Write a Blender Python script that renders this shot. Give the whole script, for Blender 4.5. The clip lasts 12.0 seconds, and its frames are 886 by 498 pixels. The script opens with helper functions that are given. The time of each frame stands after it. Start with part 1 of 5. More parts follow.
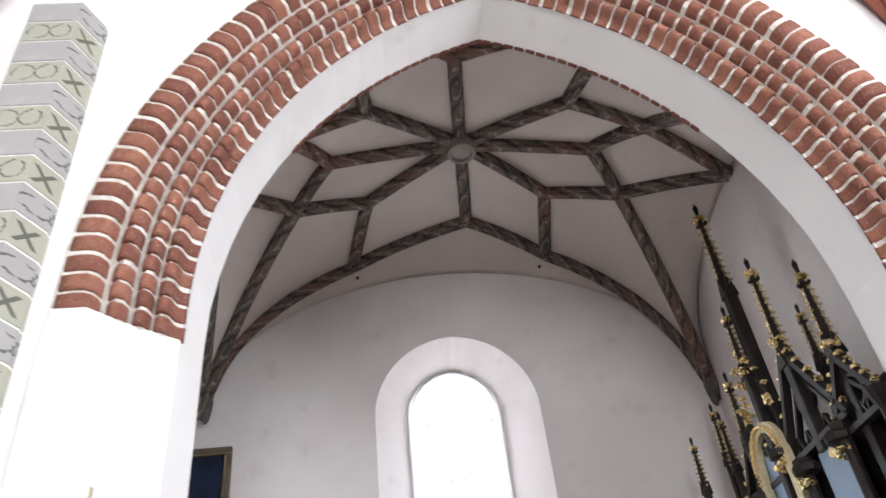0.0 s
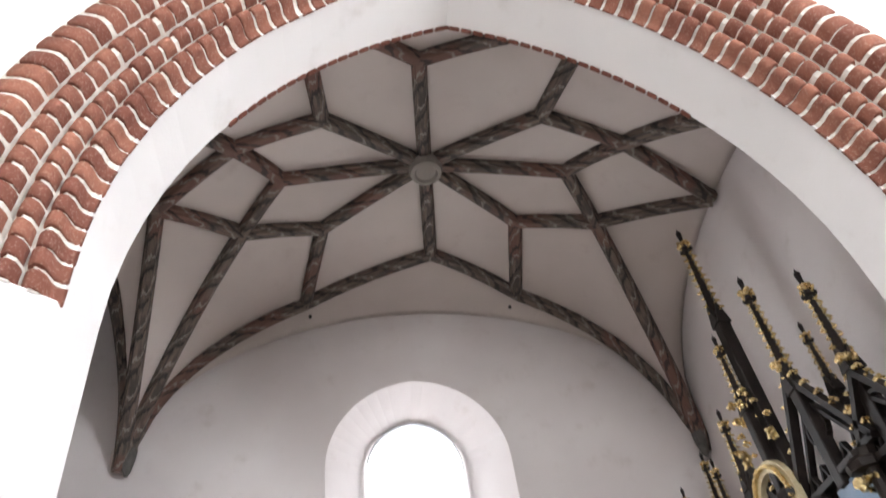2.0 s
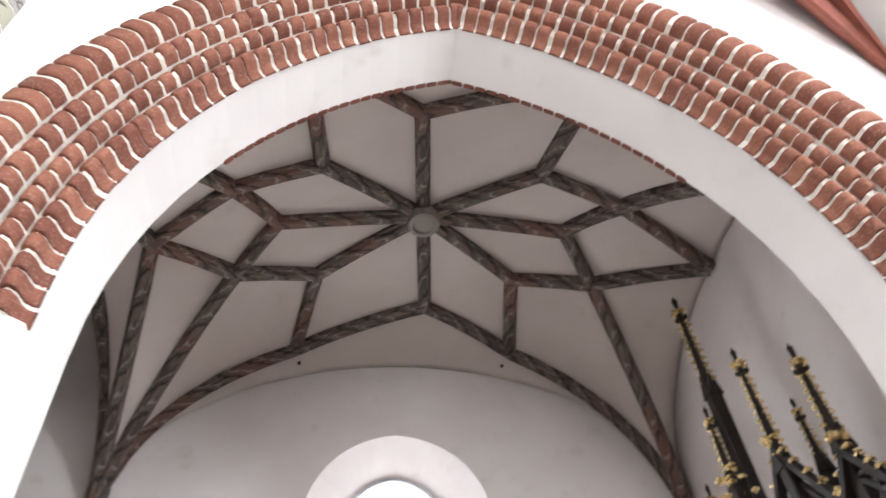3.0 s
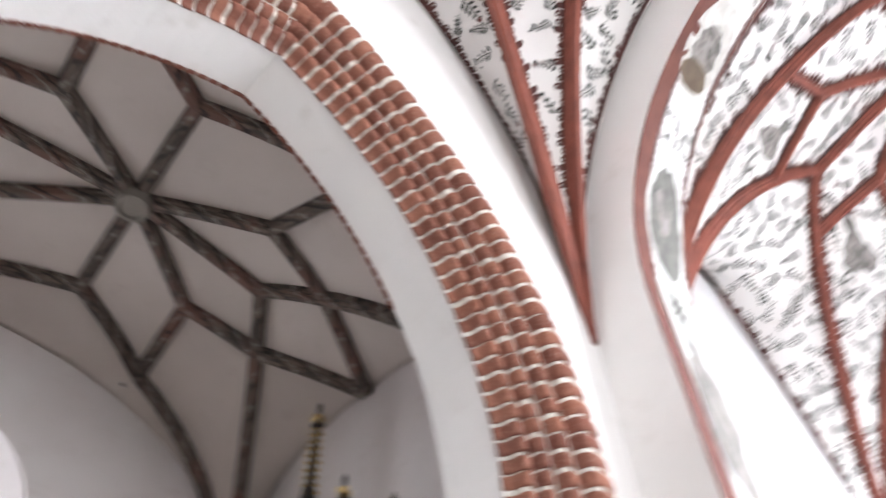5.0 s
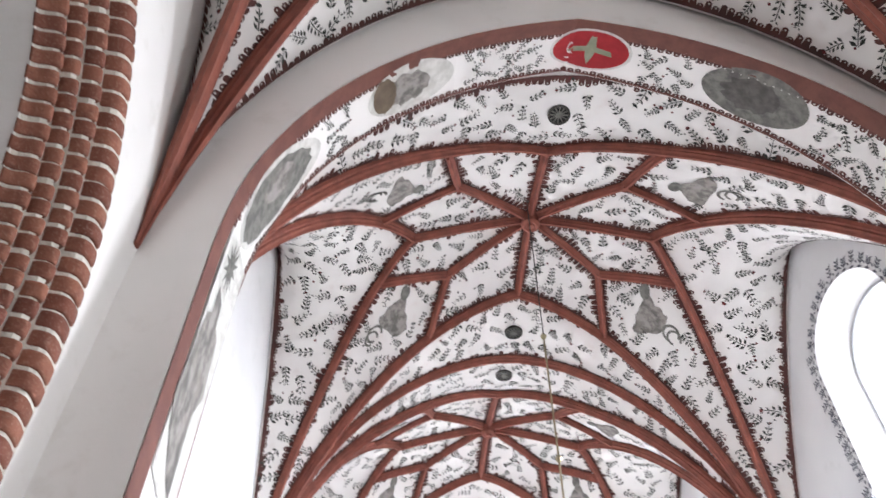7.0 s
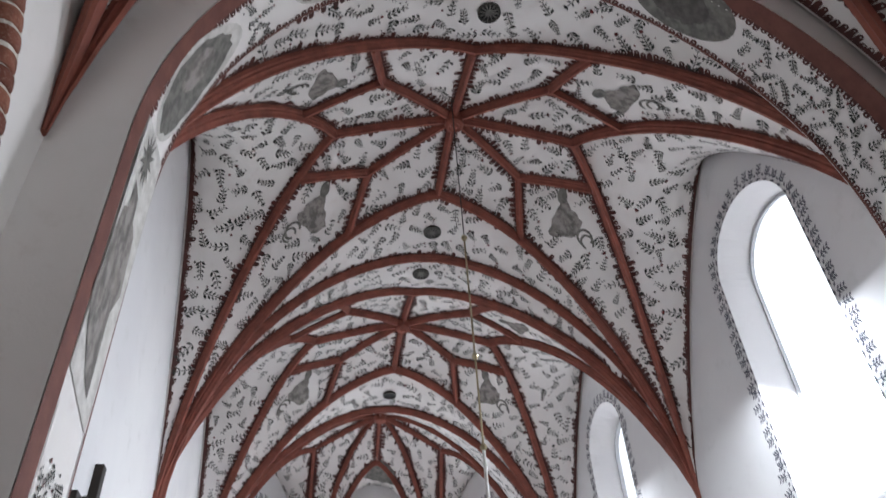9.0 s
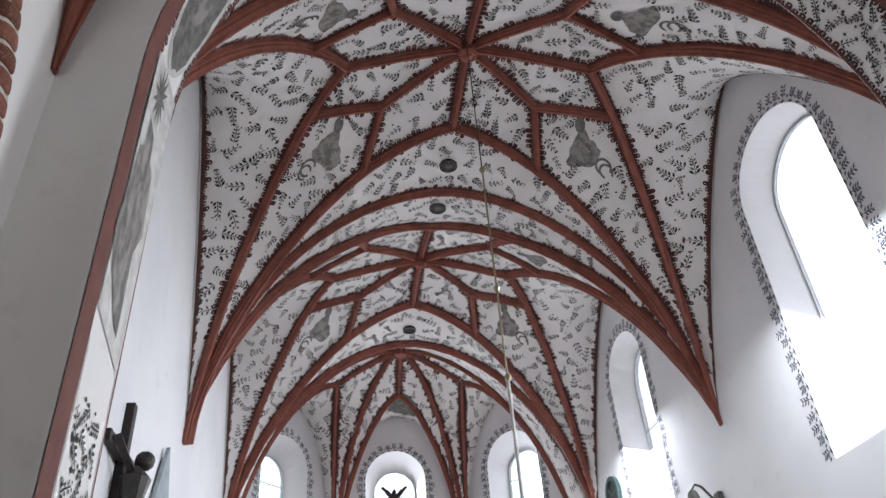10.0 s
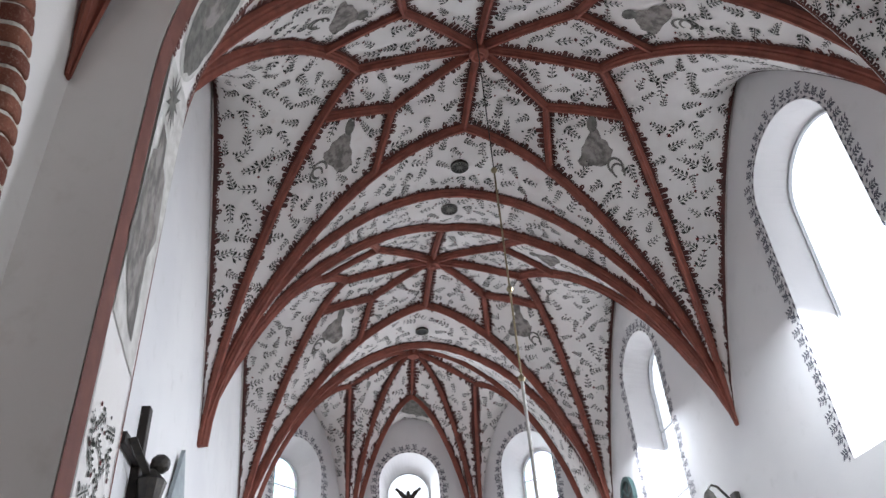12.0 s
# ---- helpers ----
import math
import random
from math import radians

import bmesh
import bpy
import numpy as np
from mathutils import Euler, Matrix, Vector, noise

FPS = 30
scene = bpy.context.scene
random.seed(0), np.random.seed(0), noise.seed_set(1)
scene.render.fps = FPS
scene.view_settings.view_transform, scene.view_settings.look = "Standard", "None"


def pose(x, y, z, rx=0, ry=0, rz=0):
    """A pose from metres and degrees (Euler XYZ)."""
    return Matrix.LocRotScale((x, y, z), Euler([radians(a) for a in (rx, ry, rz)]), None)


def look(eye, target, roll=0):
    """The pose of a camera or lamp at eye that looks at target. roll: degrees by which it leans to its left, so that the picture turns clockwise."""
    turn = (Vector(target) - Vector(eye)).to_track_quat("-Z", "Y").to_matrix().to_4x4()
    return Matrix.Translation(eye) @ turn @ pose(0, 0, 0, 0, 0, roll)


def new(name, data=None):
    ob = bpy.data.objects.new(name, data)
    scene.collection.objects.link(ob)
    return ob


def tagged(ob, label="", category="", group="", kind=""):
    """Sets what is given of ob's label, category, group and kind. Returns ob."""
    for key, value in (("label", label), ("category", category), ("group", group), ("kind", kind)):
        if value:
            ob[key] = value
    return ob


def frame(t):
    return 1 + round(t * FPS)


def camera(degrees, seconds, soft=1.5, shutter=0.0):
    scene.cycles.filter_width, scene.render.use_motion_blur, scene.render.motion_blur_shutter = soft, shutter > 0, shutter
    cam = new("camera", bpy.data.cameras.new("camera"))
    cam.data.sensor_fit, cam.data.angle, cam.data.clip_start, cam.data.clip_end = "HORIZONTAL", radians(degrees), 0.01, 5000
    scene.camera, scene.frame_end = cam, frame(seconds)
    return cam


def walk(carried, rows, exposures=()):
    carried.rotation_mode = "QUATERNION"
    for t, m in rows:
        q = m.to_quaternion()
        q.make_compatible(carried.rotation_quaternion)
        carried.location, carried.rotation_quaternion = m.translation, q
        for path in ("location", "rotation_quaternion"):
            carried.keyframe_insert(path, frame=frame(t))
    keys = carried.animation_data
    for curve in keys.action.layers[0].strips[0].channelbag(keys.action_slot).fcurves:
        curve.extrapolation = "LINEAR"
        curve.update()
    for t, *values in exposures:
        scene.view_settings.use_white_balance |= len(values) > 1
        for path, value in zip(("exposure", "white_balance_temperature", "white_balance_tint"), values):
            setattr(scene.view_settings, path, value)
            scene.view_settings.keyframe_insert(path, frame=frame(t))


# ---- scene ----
cam = camera(60.94, 12.0, shutter=0.9)
PATH = [
    (0, pose(-0.402, 0.267, 1.389, 127.75, 5.58, -1.30)),
    (0.5, pose(-0.266, 0.483, 1.389, 128.23, 5.50, -1.65)),
    (1, pose(-0.342, 0.903, 1.389, 131.79, 4.45, -4.87)),
    (1.5, pose(-0.284, 1.174, 1.391, 132.15, 5.12, -4.54)),
    (2, pose(-0.327, 1.370, 1.397, 134.27, 6.83, -3.67)),
    (2.5, pose(-0.230, 1.404, 1.403, 137.33, 4.40, -4.09)),
    (2.7, pose(-0.189, 1.410, 1.375, 137.92, 4.14, -4.33)),
    (4.5, pose(-0.354, 1.538, 1.464, 140.73, 3.34, -31.88)),
    (5, pose(-0.250, 1.535, 1.455, 142.38, 1.44, -43.92)),
    (5.5, pose(-0.169, 1.631, 1.459, 142.02, 1.18, -59.47)),
    (6, pose(-0.112, 1.486, 1.511, 139.61, -0.66, -77.54)),
    (6.5, pose(-0.153, 1.520, 1.507, 138.12, -0.76, -87.45)),
    (7, pose(-0.160, 1.471, 1.504, 138.14, -0.30, -91.59)),
    (9, pose(-0.149, 1.592, 1.571, 130.14, 2.97, -97.59)),
    (9.5, pose(-0.088, 1.586, 1.551, 127.24, 3.29, -96.19)),
    (10, pose(-0.056, 1.652, 1.602, 125.37, 3.58, -95.83)),
    (10.5, pose(-0.046, 1.657, 1.607, 124.98, 3.53, -95.66)),
    (11, pose(-0.044, 1.673, 1.613, 124.80, 3.38, -95.40)),
    (11.5, pose(-0.047, 1.673, 1.618, 125.31, 3.56, -95.36)),
    (12, pose(-0.041, 1.665, 1.618, 125.48, 3.49, -94.84)),
]
EXPOSURES = [(0, 1.12, 6450, 10), (1.0, 1.06, 6500, 10), (2.5, 1.42, 6650, 10), (5.2, 1.15, 6450, 10), (6.5, 0.58, 6450, 10), (7.2, 0.34, 6500, 10), (8.8, -0.70, 6400, 10), (12, -0.71, 6400, 10)]
# name, place, target, width, height, watts, colour
WINDOW_LIGHTS = [
    # The nave and west lamps are fill, set in openings added out of view.
    ("window_light_nave", (0.2, -4.4, 6.0), (0.2, 0, 4.5), 1.5, 4.0, 135, (0.9, 0.95, 1.0)),
    ("window_light_west", (-5.2, -4.4, 6.0), (-5.0, 0, 4.5), 1.5, 4.0, 44, (0.9, 0.95, 1.0)),
    ("window_light_south", (7.12, -4.46, 6.5), (7.12, -2.2, 0.0), 1.5, 3.2, 920, (0.86, 0.92, 1.0)),
    ("window_light_south_east", (13.55, -4.38, 6.8), (13.55, -2.2, 0.0), 1.5, 3.2, 1000, (0.86, 0.92, 1.0)),
    ("window_light_apse", (19.2, -3.35, 6.6), (12.0, -1.0, 6.5), 1.0, 3.2, 95, (0.88, 0.93, 1.0)),
    ("window_light_east", (20.3, 0.25, 6.6), (12.0, -1.0, 7.0), 1.0, 3.2, 170, (0.88, 0.93, 1.0)),
    ("window_light_chapel", (0.40, 9.80, 4.5), (0.40, 5.5, 3.4), 1.1, 3.2, 6, (0.9, 0.93, 1.0)),
]
walk(cam, PATH, exposures=EXPOSURES)

# ---------------------------------------------------------------- light
world = bpy.data.worlds.new("sky")
scene.world = world
world.use_nodes = True
wn = world.node_tree
sky = wn.nodes.new("ShaderNodeTexSky")
sky.sky_type = "NISHITA"
sky.sun_disc = False
sky.sun_elevation = radians(38)
sky.sun_rotation = radians(150)
wn.nodes["Background"].inputs["Strength"].default_value = 0.15
haze = wn.nodes.new("ShaderNodeMix")
haze.data_type = "RGBA"
haze.inputs["Factor"].default_value = 0.75
haze.inputs["B"].default_value = (24.0, 25.0, 26.5, 1)
wn.links.new(sky.outputs["Color"], haze.inputs["A"])
wn.links.new(haze.outputs["Result"], wn.nodes["Background"].inputs["Color"])


def window_light(name, place, target, sx, sy, watts, colour):
    lamp = bpy.data.lights.new(name, "AREA")
    lamp.shape, lamp.size, lamp.size_y, lamp.energy, lamp.color = "RECTANGLE", sx, sy, watts, colour
    ob = new(name, lamp)
    ob.matrix_world = look(place, target)
    return ob


for args in WINDOW_LIGHTS:
    window_light(*args)

# ---------------------------------------------------------------- materials


class Mat:
    """A node material in the making: wire() adds a node and links its inputs."""

    def __init__(self, name, rough=0.8, metal=0.0, spec=0.3):
        self.m = bpy.data.materials.new(name)
        self.m.use_nodes = True
        self.t = self.m.node_tree
        self.b = self.t.nodes["Principled BSDF"]
        self.b.inputs["Roughness"].default_value = rough
        self.b.inputs["Metallic"].default_value = metal
        self.b.inputs["Specular IOR Level"].default_value = spec

    def put(self, socket, v):
        if isinstance(v, bpy.types.NodeSocket):
            self.t.links.new(v, socket)
        elif v is not None:
            socket.default_value = v

    def math(self, op, a, b=None, c=None):
        n = self.t.nodes.new("ShaderNodeMath")
        n.operation = op
        for i, v in enumerate((a, b, c)):
            self.put(n.inputs[i], v)
        return n.outputs[0]

    def vec(self, op, a, b=None, scale=None):
        n = self.t.nodes.new("ShaderNodeVectorMath")
        n.operation = op
        self.put(n.inputs[0], a)
        if b is not None:
            self.put(n.inputs[1], b)
        if scale is not None:
            self.put(n.inputs["Scale"], scale)
        return n.outputs["Value"] if op in ("LENGTH", "DOT_PRODUCT", "DISTANCE") else n.outputs["Vector"]

    def mix(self, f, a, b, kind="MIX"):
        n = self.t.nodes.new("ShaderNodeMix")
        n.data_type, n.blend_type = "RGBA", kind
        self.put(n.inputs["Factor"], f)
        self.put(n.inputs["A"], a if isinstance(a, bpy.types.NodeSocket) else (*a, 1))
        self.put(n.inputs["B"], b if isinstance(b, bpy.types.NodeSocket) else (*b, 1))
        return n.outputs["Result"]

    def noise(self, co, scale, detail=4.0, rough=0.55):
        n = self.t.nodes.new("ShaderNodeTexNoise")
        self.put(n.inputs["Vector"], co)
        n.inputs["Scale"].default_value = scale
        n.inputs["Detail"].default_value = detail
        n.inputs["Roughness"].default_value = rough
        return n.outputs["Fac"]

    def cells(self, co, scale, feature="F1", two=False, rand=1.0):
        n = self.t.nodes.new("ShaderNodeTexVoronoi")
        n.feature = feature
        if two:
            n.voronoi_dimensions = "2D"
        self.put(n.inputs["Vector"], co)
        n.inputs["Scale"].default_value = scale
        n.inputs["Randomness"].default_value = rand
        return n

    def ramp(self, v, lo, hi):
        n = self.t.nodes.new("ShaderNodeMapRange")
        n.interpolation_type = "SMOOTHSTEP"
        self.put(n.inputs["Value"], v)
        n.inputs["From Min"].default_value = lo
        n.inputs["From Max"].default_value = hi
        return n.outputs["Result"]

    def place(self):
        return self.t.nodes.new("ShaderNodeNewGeometry").outputs["Position"]

    def local(self):
        return self.t.nodes.new("ShaderNodeTexCoord").outputs["Object"]

    def uv(self):
        return self.t.nodes.new("ShaderNodeTexCoord").outputs["UV"]

    def chance(self):
        return self.t.nodes.new("ShaderNodeObjectInfo").outputs["Random"]

    def island(self):
        return self.t.nodes.new("ShaderNodeNewGeometry").outputs["Random Per Island"]

    def attr(self, name):
        n = self.t.nodes.new("ShaderNodeAttribute")
        n.attribute_name = name
        return n.outputs["Fac"]

    def xyz(self, v):
        n = self.t.nodes.new("ShaderNodeSeparateXYZ")
        self.put(n.inputs[0], v)
        return n.outputs

    def colour(self, v):
        self.put(self.b.inputs["Base Color"], v if isinstance(v, bpy.types.NodeSocket) else (*v, 1))
        return self

    def bump(self, h, strength=0.3, dist=0.01):
        n = self.t.nodes.new("ShaderNodeBump")
        n.inputs["Strength"].default_value = strength
        n.inputs["Distance"].default_value = dist
        self.put(n.inputs["Height"], h)
        self.t.links.new(n.outputs["Normal"], self.b.inputs["Normal"])
        return self


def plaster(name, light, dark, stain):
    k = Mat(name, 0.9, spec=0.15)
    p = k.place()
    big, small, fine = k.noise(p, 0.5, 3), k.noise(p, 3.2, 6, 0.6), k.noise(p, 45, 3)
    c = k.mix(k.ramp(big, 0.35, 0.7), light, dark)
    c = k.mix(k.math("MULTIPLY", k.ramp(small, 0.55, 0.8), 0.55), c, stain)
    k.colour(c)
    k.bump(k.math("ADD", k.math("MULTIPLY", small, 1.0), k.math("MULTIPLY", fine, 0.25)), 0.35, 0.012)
    return k


def plain(name, base, var, rough=0.6, metal=0.0, scale=8.0, bump=0.2, spec=0.3):
    k = Mat(name, rough, metal, spec)
    p = k.place()
    n1, n2 = k.noise(p, scale, 5, 0.6), k.noise(p, scale * 6, 3)
    c = k.mix(k.ramp(n1, 0.3, 0.7), base, var)
    c = k.mix(k.math("MULTIPLY", n2, 0.25), c, tuple(v * 0.6 for v in base))
    k.colour(c)
    k.bump(k.math("ADD", n1, n2), bump, 0.006)
    return k


def drapery():
    """Grey wash with long streaks like the folds of a painted robe."""
    k = Mat("grey_drapery_paint", 0.9, spec=0.1)
    p = k.place()
    folds = k.noise(k.vec("MULTIPLY", p, (9, 9, 4.0)), 1.0, 4, 0.6)
    blot = k.noise(p, 5, 5, 0.6)
    c = k.mix(k.ramp(folds, 0.38, 0.62), (0.15, 0.137, 0.13), (0.31, 0.285, 0.265))
    c = k.mix(k.math("MULTIPLY", k.ramp(blot, 0.5, 0.7), 0.5), c, (0.19, 0.17, 0.15))
    k.colour(c)
    k.bump(blot, 0.1, 0.004)
    return k


M_WALL = plaster("lime_plaster", (0.83, 0.80, 0.78), (0.76, 0.73, 0.71), (0.66, 0.62, 0.58)).m
# Darker than the chapel walls: some of the vault's dimmer light is in this colour.
M_CHAPEL = plaster("dimmed_vault_plaster", (0.58, 0.51, 0.47), (0.50, 0.435, 0.40), (0.43, 0.355, 0.32)).m
M_CHAPEL_WALL = plaster("chapel_wall_plaster", (0.74, 0.69, 0.675), (0.66, 0.60, 0.585), (0.55, 0.48, 0.45)).m
M_CHANCEL_WALL = plaster("chancel_wall_plaster", (0.77, 0.76, 0.76), (0.70, 0.69, 0.70), (0.62, 0.61, 0.6)).m
M_LEAF = plaster("vault_plaster", (0.79, 0.76, 0.74), (0.72, 0.685, 0.67), (0.66, 0.58, 0.55)).m
M_SPRIG = plain("grey_green_leaf_paint", (0.036, 0.040, 0.036), (0.075, 0.078, 0.07), 0.9, scale=4, bump=0.1, spec=0.1).m
M_FLOWER = plain("dull_red_flower_paint", (0.20, 0.045, 0.045), (0.09, 0.04, 0.04), 0.9, scale=3, bump=0.1, spec=0.1).m
M_SCALLOP = plain("brown_red_border_paint", (0.125, 0.052, 0.046), (0.075, 0.045, 0.042), 0.88, scale=2.5, bump=0.1, spec=0.1).m
M_RIB = plain("red_ochre_paint", (0.295, 0.093, 0.064), (0.20, 0.066, 0.049), 0.7, scale=5, bump=0.25).m
M_LINE = plain("red_line_paint", (0.18, 0.072, 0.055), (0.13, 0.05, 0.042), 0.85, scale=6).m
M_MORTAR = plain("lime_mortar", (0.74, 0.70, 0.64), (0.55, 0.50, 0.44), 0.95, scale=12, bump=0.8, spec=0.1).m
M_BLACK = plain("black_painted_wood", (0.018, 0.014, 0.013), (0.03, 0.021, 0.017), 0.5, scale=6, bump=0.15, spec=0.25).m
M_GOLD = plain("gilded_wood", (0.92, 0.74, 0.40), (0.78, 0.58, 0.28), 0.26, 0.92, scale=25, bump=0.5).m
M_GILT_WHITE = plain("cream_gilt_frame", (0.72, 0.62, 0.42), (0.6, 0.48, 0.27), 0.45, 0.2, scale=30, bump=0.4).m
M_IRON = plain("dark_iron", (0.05, 0.048, 0.047), (0.08, 0.07, 0.06), 0.5, 0.7, scale=15).m
M_BRASS = plain("aged_brass", (0.42, 0.35, 0.22), (0.30, 0.25, 0.16), 0.35, 0.9, scale=15).m
M_FIGURE = plain("grey_figure_paint", (0.23, 0.22, 0.20), (0.11, 0.105, 0.10), 0.9, scale=9, bump=0.1, spec=0.1).m
M_DRAPE = drapery().m
M_HALO = plain("white_scroll_paint", (0.7, 0.68, 0.65), (0.5, 0.48, 0.45), 0.9, scale=7, spec=0.1).m
M_RED = plain("crimson_paint", (0.36, 0.03, 0.035), (0.27, 0.025, 0.03), 0.85, scale=5, spec=0.1).m
M_SAGE = plain("sage_paint", (0.28, 0.30, 0.22), (0.2, 0.22, 0.15), 0.9, scale=6, spec=0.1).m
# Near-black for filled holes: the shade inside them is given as colour.
M_DARK = plain("hole_shade_black", (0.02, 0.02, 0.02), (0.03, 0.03, 0.03), 0.9).m
# Unseen floor: made paler so that it bounces more daylight up to the vaults.
M_STONE = plain("stone_floor", (0.42, 0.385, 0.35), (0.32, 0.29, 0.26), 0.6, scale=2).m
M_CANVAS = plain("dark_blue_canvas", (0.015, 0.025, 0.06), (0.01, 0.014, 0.03), 0.45, scale=3).m
M_OAK = plain("brown_frame_wood", (0.11, 0.075, 0.05), (0.16, 0.12, 0.08), 0.5, scale=9).m
M_BLUE = plain("pale_blue_paint", (0.28, 0.40, 0.55), (0.36, 0.46, 0.58), 0.6, scale=3).m


def brick_material():
    k = Mat("old_red_brick", 0.85, spec=0.2)
    p, r = k.place(), k.chance()
    n1, n2 = k.noise(p, 14, 5, 0.65), k.noise(p, 70, 3)
    c = k.mix(r, (0.165, 0.058, 0.041), (0.29, 0.118, 0.078))
    c = k.mix(k.math("MULTIPLY", k.ramp(n1, 0.45, 0.75), 0.6), c, (0.16, 0.06, 0.045))
    c = k.mix(k.math("MULTIPLY", k.ramp(n2, 0.5, 0.75), 0.35), c, (0.5, 0.36, 0.28))
    k.colour(c)
    k.bump(k.math("ADD", n1, n2), 0.6, 0.006)
    return k.m


def chapel_rib_material():
    """Dark marbled paint: grey, umber and red-brown streaks with black scrolls."""
    k = Mat("marbled_rib_paint", 0.75, spec=0.25)
    uv, p = k.uv(), k.place()
    n = k.noise(k.vec("MULTIPLY", uv, (2.2, 9.0, 1.0)), 1.6, 4, 0.6)
    c = k.mix(k.ramp(n, 0.38, 0.62), (0.165, 0.125, 0.10), (0.07, 0.057, 0.05))
    c = k.mix(k.math("MULTIPLY", k.ramp(k.noise(p, 1.4, 2), 0.5, 0.62), 0.75), c, (0.17, 0.085, 0.065))
    x, y = k.xyz(uv)[0], k.xyz(uv)[1]
    diag = k.math("FRACT", k.math("ADD", k.math("MULTIPLY", x, 2.6), k.math("ADD", k.math("MULTIPLY", y, 2.2), k.math("MULTIPLY", n, 0.9))))
    c = k.mix(k.math("MULTIPLY", k.math("LESS_THAN", diag, 0.16), 0.8), c, (0.025, 0.022, 0.022))
    c = k.mix(k.math("MULTIPLY", k.math("LESS_THAN", k.math("ABSOLUTE", k.math("SUBTRACT", diag, 0.42)), 0.045), 0.7), c, (0.30, 0.27, 0.24))
    k.colour(c)
    k.bump(n, 0.3, 0.006)
    return k.m


def glass_material(name, tint, rough=0.25):
    k = Mat(name, rough)
    p = k.place()
    k.colour(k.mix(k.noise(p, 3, 3), tint, tuple(v * 0.9 for v in tint)))
    k.b.inputs["Transmission Weight"].default_value = 1.0
    k.b.inputs["IOR"].default_value = 1.05
    return k.m


def stained_material():
    k = Mat("stained_glass", 0.2)
    v = k.cells(k.place(), 9.0)
    k.colour(k.mix(0.45, (0.75, 0.85, 0.9), v.outputs["Color"]))
    k.b.inputs["Transmission Weight"].default_value = 1.0
    k.b.inputs["IOR"].default_value = 1.05
    return k.m


M_BRICK, M_CRIB = brick_material(), chapel_rib_material()
M_GLASS, M_STAINED = glass_material("clear_leaded_glass", (0.95, 0.97, 1.0)), stained_material()

# ---------------------------------------------------------------- building helpers


def part(name, bm, material, parent=None, label="", smooth=False):
    me = bpy.data.meshes.new(name)
    bmesh.ops.recalc_face_normals(bm, faces=bm.faces)
    bm.to_mesh(me)
    bm.free()
    me.materials.append(material)
    if smooth:
        me.polygons.foreach_set("use_smooth", [True] * len(me.polygons))
    ob = new(name, me)
    ob.parent = parent
    if label:
        ob["label"] = label
    return ob


def holder(name, label, category, group="", kind="", place=(0, 0, 0)):
    ob = tagged(new(name), label, category, group, kind)
    ob.location = place
    return ob


def box(bm, x0, x1, y0, y1, z0, z1, bevel=0.0):
    g = bmesh.ops.create_cube(bm, size=1.0, matrix=Matrix.LocRotScale(((x0 + x1) / 2, (y0 + y1) / 2, (z0 + z1) / 2), None, (x1 - x0, y1 - y0, z1 - z0)))
    if bevel:
        es = list({e for v in g["verts"] for e in v.link_edges})
        bmesh.ops.bevel(bm, geom=es, offset=bevel, segments=2, affect="EDGES", profile=0.5)
    return bm


def turned(bm, profile, place=(0, 0, 0), sides=10):
    """A body of revolution about z from (radius, height) pairs."""
    rings = []
    for r, z in profile:
        rings.append([bm.verts.new((place[0] + r * math.cos(2 * math.pi * i / sides), place[1] + r * math.sin(2 * math.pi * i / sides), place[2] + z)) for i in range(sides)])
    for a, b in zip(rings, rings[1:]):
        for i in range(sides):
            bm.faces.new((a[i], a[(i + 1) % sides], b[(i + 1) % sides], b[i]))
    bm.faces.new(list(reversed(rings[0])))
    bm.faces.new(rings[-1])
    return bm


def pointed(h, rise):
    """Radius and centre offset of a pointed arch of half-span h and rise."""
    r = (h * h + rise * rise) / (2 * h)
    return r, r - h


def arch_height(off, h, rise):
    """Height of a pointed (rise > h) or round arch over its springing at a distance off from its middle."""
    if rise <= h:
        return rise * math.sqrt(max(0.0, 1 - (off / h) ** 2))
    r, c = pointed(h, rise)
    return math.sqrt(max(0.0, r * r - (abs(off) + c) ** 2))


def opening_line(o, steps=22):
    """Points (u, z) round an opening from the left foot over the arch to the right foot."""
    c, h, sill, spring, rise = o
    pts = [(c - h, sill)]
    for i in range(steps + 1):
        a = math.pi * (1 - i / steps)
        u = h * math.cos(a)
        pts.append((c + u, spring + arch_height(u, h, rise)))
    pts.append((c + h, sill))
    return pts


